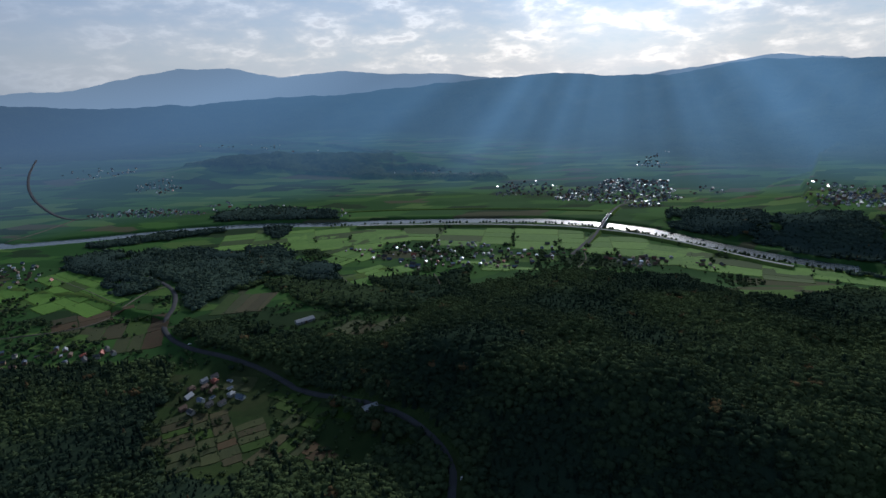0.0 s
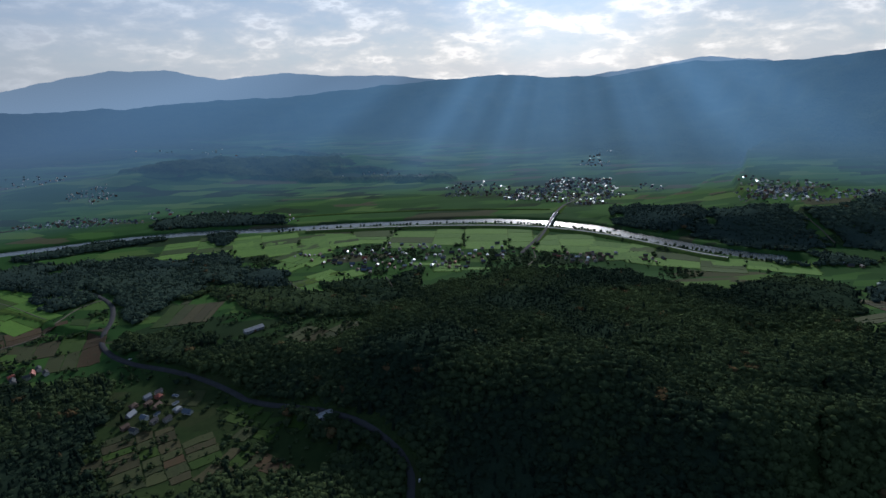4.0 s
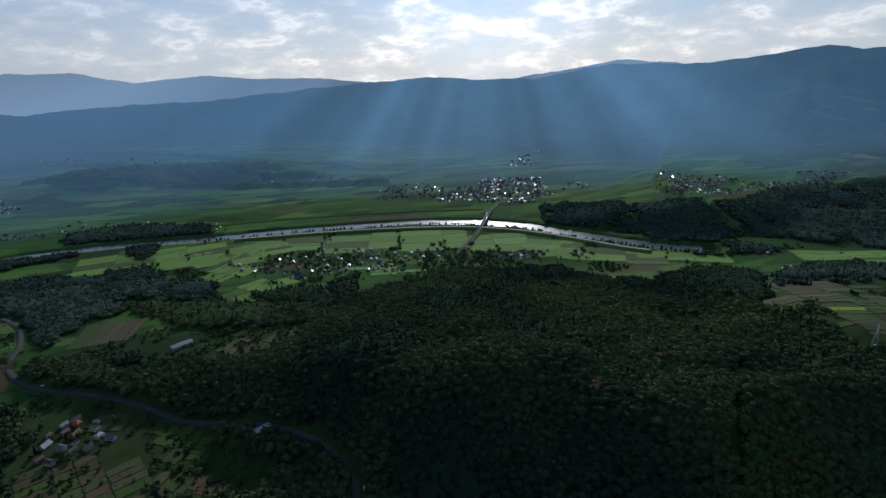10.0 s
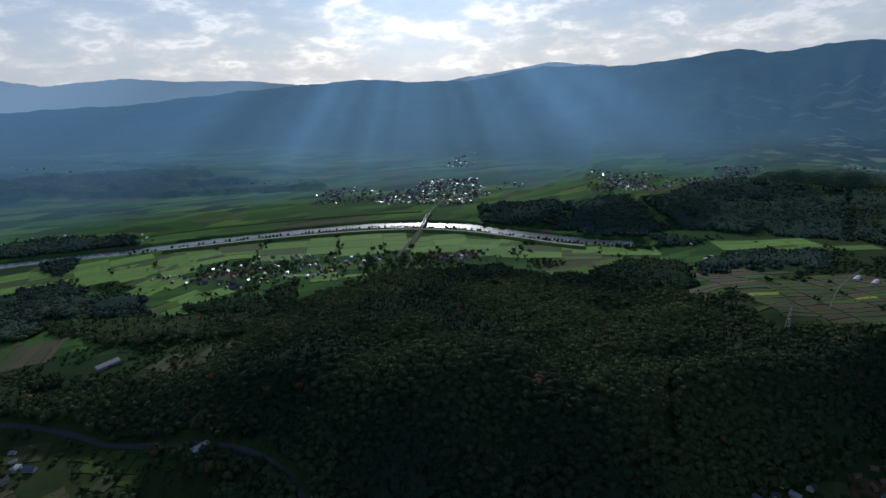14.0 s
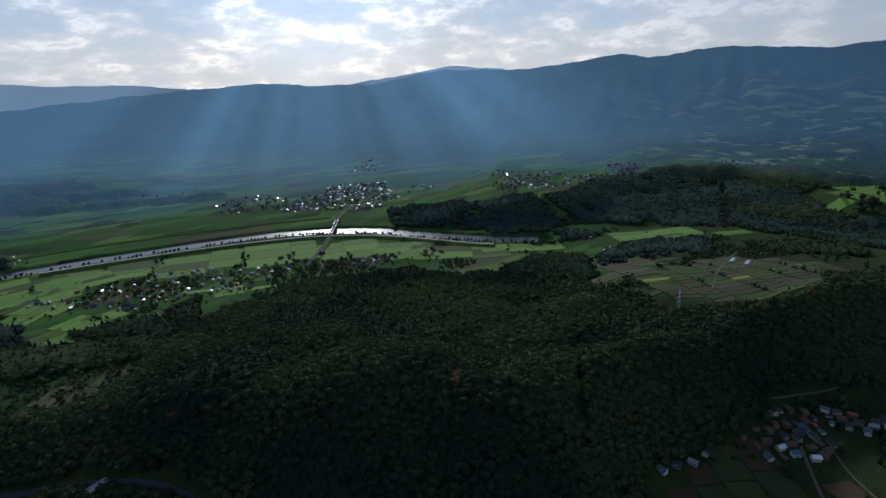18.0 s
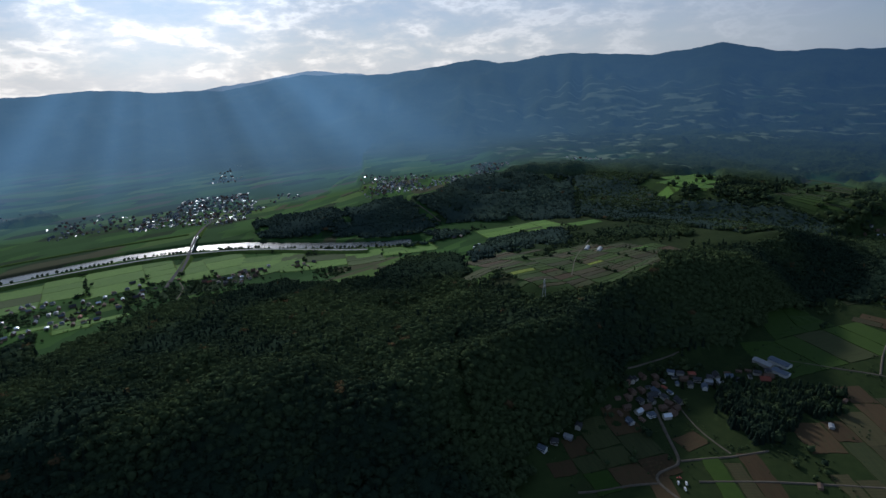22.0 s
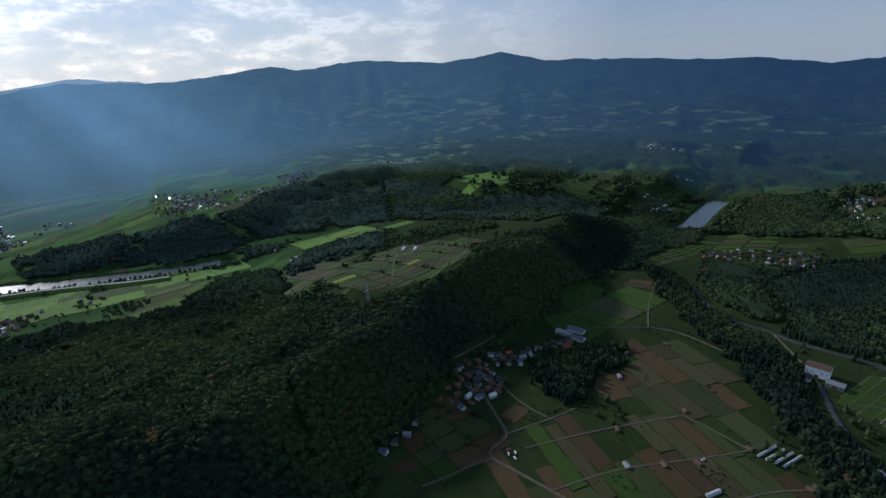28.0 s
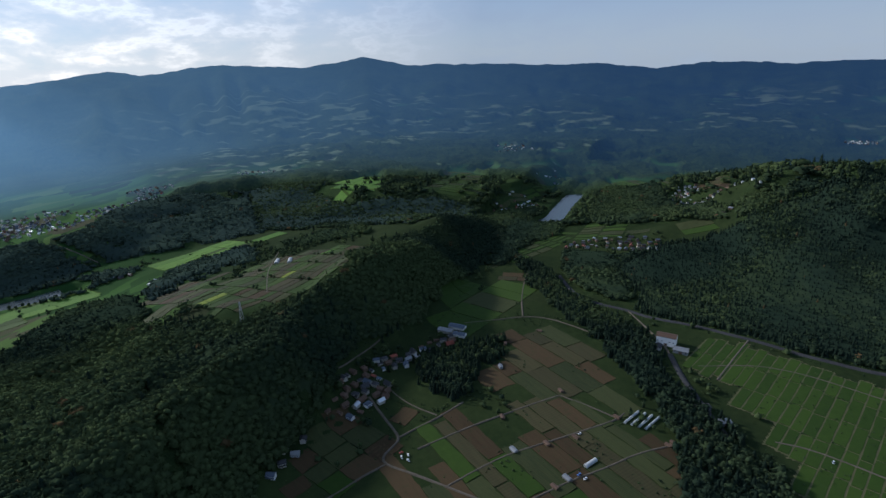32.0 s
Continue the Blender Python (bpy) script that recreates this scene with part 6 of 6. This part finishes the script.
long_building(499, -146, 290, 14, 8, 4.0, 1.6, "dark tile", WALLS[3], "grey shed in the wooded ravine", 4)
long_building(478, -161, 290, 10, 7, 3.6, 1.4, "pale grey metal", WALLS[3], "small grey shed in the wooded ravine", 3)
long_building(688, 638, 20, 20, 8, 3.5, 1.4, "silver metal", WALLS[1], "pale farm building at the edge of the wood", 5)
long_building(-75, 440, 30, 14, 7, 3.4, 1.3, "pale grey metal", WALLS[3], "roadside shed with a pale metal roof", 4)
M_RUBBER = paint("rubber", (0.02, 0.02, 0.02), 0.8)


def car(x, y, turn, colour, label):
    ob = new("car")
    ob.matrix_basis = pose(x, y, float(height(x, y)) + 0.65, 0, 0, turn)
    m = paint("car_paint", colour, 0.3)
    part("body", box(-2.0, 2.0, -0.8, 0.8, 0.3, 0.95, 0.15), m, ob)
    cab = solid([(-1.5, -0.75, 0.93), (1.0, -0.75, 0.93), (1.0, 0.75, 0.93), (-1.5, 0.75, 0.93), (-1.1, -0.62, 1.5), (0.4, -0.62, 1.5), (0.4, 0.62, 1.5), (-1.1, 0.62, 1.5)],
                [(0, 1, 2, 3), (7, 6, 5, 4), (0, 4, 5, 1), (1, 5, 6, 2), (2, 6, 7, 3), (3, 7, 4, 0)])
    part("cabin", cab, M_GLASS, ob, "dark glass cabin")
    part("cabin_roof", box(-1.12, 0.42, -0.64, 0.64, 1.48, 1.54), m, ob)
    for wx in (-1.25, 1.25):
        for wy in (-0.72, 0.72):
            bm = bmesh.new()
            bmesh.ops.create_cone(bm, cap_ends=True, segments=12, radius1=0.32, radius2=0.32, depth=0.22)
            bmesh.ops.rotate(bm, verts=bm.verts, matrix=Matrix.Rotation(math.pi / 2, 3, "X"))
            bmesh.ops.translate(bm, verts=bm.verts, vec=(wx, wy, 0.32))
            part("wheel", bm, M_RUBBER, ob)
    return tagged(ob, label, "car")


for _x, _y, _a, _c, _l in ((384, 126, 30, (0.75, 0.75, 0.75), "white car parked beside the field track"), (380, 131, 25, (0.7, 0.7, 0.7), "white car parked beside the field track"),
                           (386, 133, 120, (0.4, 0.08, 0.06), "red car parked beside the field track"), (377, 124, 40, (0.72, 0.72, 0.74), "white car parked at the crossing"),
                           (383, -24, 130, (0.10, 0.2, 0.5), "blue car parked on the field track"), (379, -29, 130, (0.7, 0.72, 0.75), "pale car parked on the field track"),
                           (438, -26, 130, (0.6, 0.6, 0.6), "pale car on the field track"), (436, -236, 150, (0.6, 0.62, 0.66), "pale car on the paddy track"),
                           (-330, 620, 30, (0.75, 0.75, 0.75), "white car at the roadside"), (8, 350, 80, (0.7, 0.7, 0.7), "white car at the roadside"),
                           (4, 1149, 0, (0.7, 0.7, 0.7), "white car on the bank road"), (350, 1128, 64, (0.6, 0.6, 0.6), "pale car on the bridge approach")):
    car(_x, _y, _a, _c, _l)
for _x, _y, _a in ((452, 48, 20), (432, -22, 50), (405, 33, 40), (418, 4, 40), (470, -62, 50), (436, -104, 50), (440, -109, 50), (366, -4, 50), (377, -14, 45), (506, -8, 30), (545, 60, 20), (600, 60, 0), (640, 20, 70)):
    put_house("shed", "pale grey metal" if int(_x) % 2 else "brown tile", 3 if int(_x) % 2 else 2, True, _x, _y, _a)


def beam(bm, a, b, w):
    """A square bar between two points."""
    a, b = Vector(a), Vector(b)
    vs = bmesh.ops.create_cube(bm, size=1.0)["verts"]
    d = b - a
    m = Matrix.Translation((a + b) / 2) @ d.to_track_quat("Z", "Y").to_matrix().to_4x4() @ Matrix.Diagonal((w, w, d.length, 1))
    bmesh.ops.transform(bm, matrix=m, verts=vs)


def pylon(x, y, turn, tall):
    ob = new("power_pylon")
    ob.matrix_basis = pose(x, y, float(height(x, y)), 0, 0, turn)

    def half(z):
        return 2.6 - 2.0 * z / tall
    for sx, sy in ((-1, -1), (-1, 1), (1, -1), (1, 1)):
        bm = bmesh.new()
        beam(bm, (sx * half(-1), sy * half(-1), -1), (sx * half(tall), sy * half(tall), tall), 0.28)
        part("leg", bm, M_STEEL, ob)
    steps = 8
    for i in range(steps):
        z0, z1 = tall * i / steps, tall * (i + 1) / steps
        for s in (-1, 1):
            for axis in (0, 1):
                bm = bmesh.new()
                p, q, r, t = (-half(z0), s * half(z0), z0), (half(z1), s * half(z1), z1), (half(z0), s * half(z0), z0), (-half(z1), s * half(z1), z1)
                sw = (lambda v: v) if axis == 0 else (lambda v: (v[1], v[0], v[2]))
                beam(bm, sw(p), sw(q), 0.14)
                beam(bm, sw(r), sw(t), 0.14)
                part("brace", bm, M_STEEL, ob)
    for z, w in ((tall * 0.72, 5.0), (tall * 0.84, 4.2), (tall * 0.96, 3.4)):
        bm = bmesh.new()
        beam(bm, (-w, 0, z), (w, 0, z), 0.3)
        beam(bm, (-w, 0, z), (0, 0, z + 1.6), 0.16)
        beam(bm, (w, 0, z), (0, 0, z + 1.6), 0.16)
        arm = part("cross_arm", bm, M_STEEL, ob)
        for s in (-1, 1):
            part("insulator", box(s * w - 0.12, s * w + 0.12, -0.12, 0.12, z - 1.3, z - 0.1), M_CONCRETE, arm)
    return tagged(ob, "grey steel lattice power pylon at the edge of the wood", "pylon")


pylon(496, 351, 30, 30)

# ---- loose trees and bushes between the fields ----
def scatter(name, label, x, y, wide, tall, seed, fine=0, share=0.1):
    rng = np.random.default_rng(seed)
    keep = clear_of_roads(x, y) & (to_river(x, y) > 34)
    for px, py, pr in PLOTS + STANDS:
        keep &= (np.abs(x - px) > pr * 0.9) | (np.abs(y - py) > pr * 0.9)
    x, y = x[keep], y[keep]
    z = height(x, y)
    for needle, models, mat in ((False, BROAD[fine], M_LEAF), (True, CEDAR[fine], M_NEEDLE)):
        sel = np.where((rng.uniform(size=len(x)) < share) == needle)[0] if share else (np.arange(len(x)) if not needle else np.zeros(0, int))
        if len(sel) < 2:
            continue
        vs, fs, tones, n = [], [], [], 0
        for i in sel:
            mv, mf = models[rng.integers(len(models))]
            a, w, h = rng.uniform(0, 6.28), wide * rng.uniform(0.55, 1.5), tall * rng.uniform(0.6, 1.4)
            if needle:
                w = h = h * 1.3
            c, s = math.cos(a) * w, math.sin(a) * w
            vs.append(np.stack([x[i] + mv[:, 0] * c - mv[:, 1] * s, y[i] + mv[:, 0] * s + mv[:, 1] * c, z[i] + mv[:, 2] * h - 0.12 * h], -1))
            fs.append(mf + n)
            tones.append(np.full(len(mv), rng.uniform(0, 0.9)))
            n += len(mv)
        ob = arrays_object(name, np.concatenate(vs), np.concatenate(fs), mat, np.concatenate(tones))
        tagged(ob, label, "trees", kind="stuff")


_g = np.random.default_rng(41)
_a, _r = np.radians(_g.uniform(-46, 66, 15000)), np.sqrt(_g.uniform(400 ** 2, 1140 ** 2, 15000))
_x, _y = _r * np.sin(_a), _r * np.cos(_a)
_k = (grain(_x, _y, 75, 61) + 0.6 * grain(_x, _y, 28, 62) > np.where((_x < 20) & (_r < 640), -0.05, 0.22)) & ~wooded(_x, _y)
scatter("scattered_trees", "loose clumps of trees between meadows and fields", _x[_k], _y[_k], 7.0, 6.5, 43, 0, 0.03)
_a, _r = np.radians(_g.uniform(60, 122, 9000)), np.sqrt(_g.uniform(380 ** 2, 1300 ** 2, 9000))
_x, _y = _r * np.sin(_a), _r * np.cos(_a)
_k = (grain(_x, _y, 70, 63) + 0.6 * grain(_x, _y, 25, 64) > 0.42) & ~wooded(_x, _y)
scatter("scattered_trees", "loose clumps of trees between meadows and fields", _x[_k], _y[_k], 7.0, 7.5, 47, 0, 0.15)
_a, _r = np.radians(_g.uniform(56, 121, 5000)), np.sqrt(_g.uniform(1020 ** 2, 1460 ** 2, 5000))
_x, _y = _r * np.sin(_a), _r * np.cos(_a)
_k = (upland_wood(_x, _y) > 0.5) & ~wooded(_x, _y)
scatter("upland_trees", "far dark trees on the uplands upstream", _x[_k], _y[_k], 17, 13, 51, 0, 0.25)
_d = ROAD_DOTS[_g.integers(0, len(ROAD_DOTS), 4200)]
_d = _d[np.hypot(_d[:, 0], _d[:, 1]) < 1200]
_w = _g.uniform(0, 6.28, len(_d))
_x, _y = _d[:, 0] + np.cos(_w) * (_d[:, 2] + _g.uniform(0.5, 6, len(_d))), _d[:, 1] + np.sin(_w) * (_d[:, 2] + _g.uniform(0.5, 6, len(_d)))
scatter("roadside_bushes", "low bushes and weeds along tracks and roads", _x, _y, 2.4, 1.9, 53, 0, 0)
_p = [q for q in PLOTS if math.hypot(q[0], q[1]) < 1000]
_x, _y = [], []
for _px, _py, _pr in _p:
    for _ in range(5):
        _w = _g.uniform(0, 6.28)
        _x.append(_px + math.cos(_w) * _pr * 1.15)
        _y.append(_py + math.sin(_w) * _pr * 1.15)
_x, _y = np.array(_x), np.array(_y)
PLOTS.clear()
scatter("hedge_bushes", "low bushes and weeds on the edges of plots", _x, _y, 1.8, 1.5, 59, 0, 0)
_a, _r = np.radians(_g.uniform(-42, 3, 2600)), np.sqrt(_g.uniform(360 ** 2, 760 ** 2, 2600))
_x, _y = _r * np.sin(_a), _r * np.cos(_a)
_k = (grain(_x, _y, 40, 65) + 0.6 * grain(_x, _y, 18, 66) > 0.02) & ~wooded(_x, _y)
scatter("garden_trees", "fruit trees and bushes among garden plots", _x[_k], _y[_k], 4.6, 4.4, 61, 1, 0.06)
_a, _r = np.radians(_g.uniform(78, 122, 2600)), np.sqrt(_g.uniform(380 ** 2, 700 ** 2, 2600))
_x, _y = _r * np.sin(_a), _r * np.cos(_a)
_k = (grain(_x, _y, 35, 67) + 0.6 * grain(_x, _y, 14, 68) > 0.62) & ~wooded(_x, _y) & ((_x < 440) | (_y > -120))
scatter("field_bushes", "bushes and small trees on the edges of vegetable plots", _x[_k], _y[_k], 2.6, 2.2, 67, 0, 0)
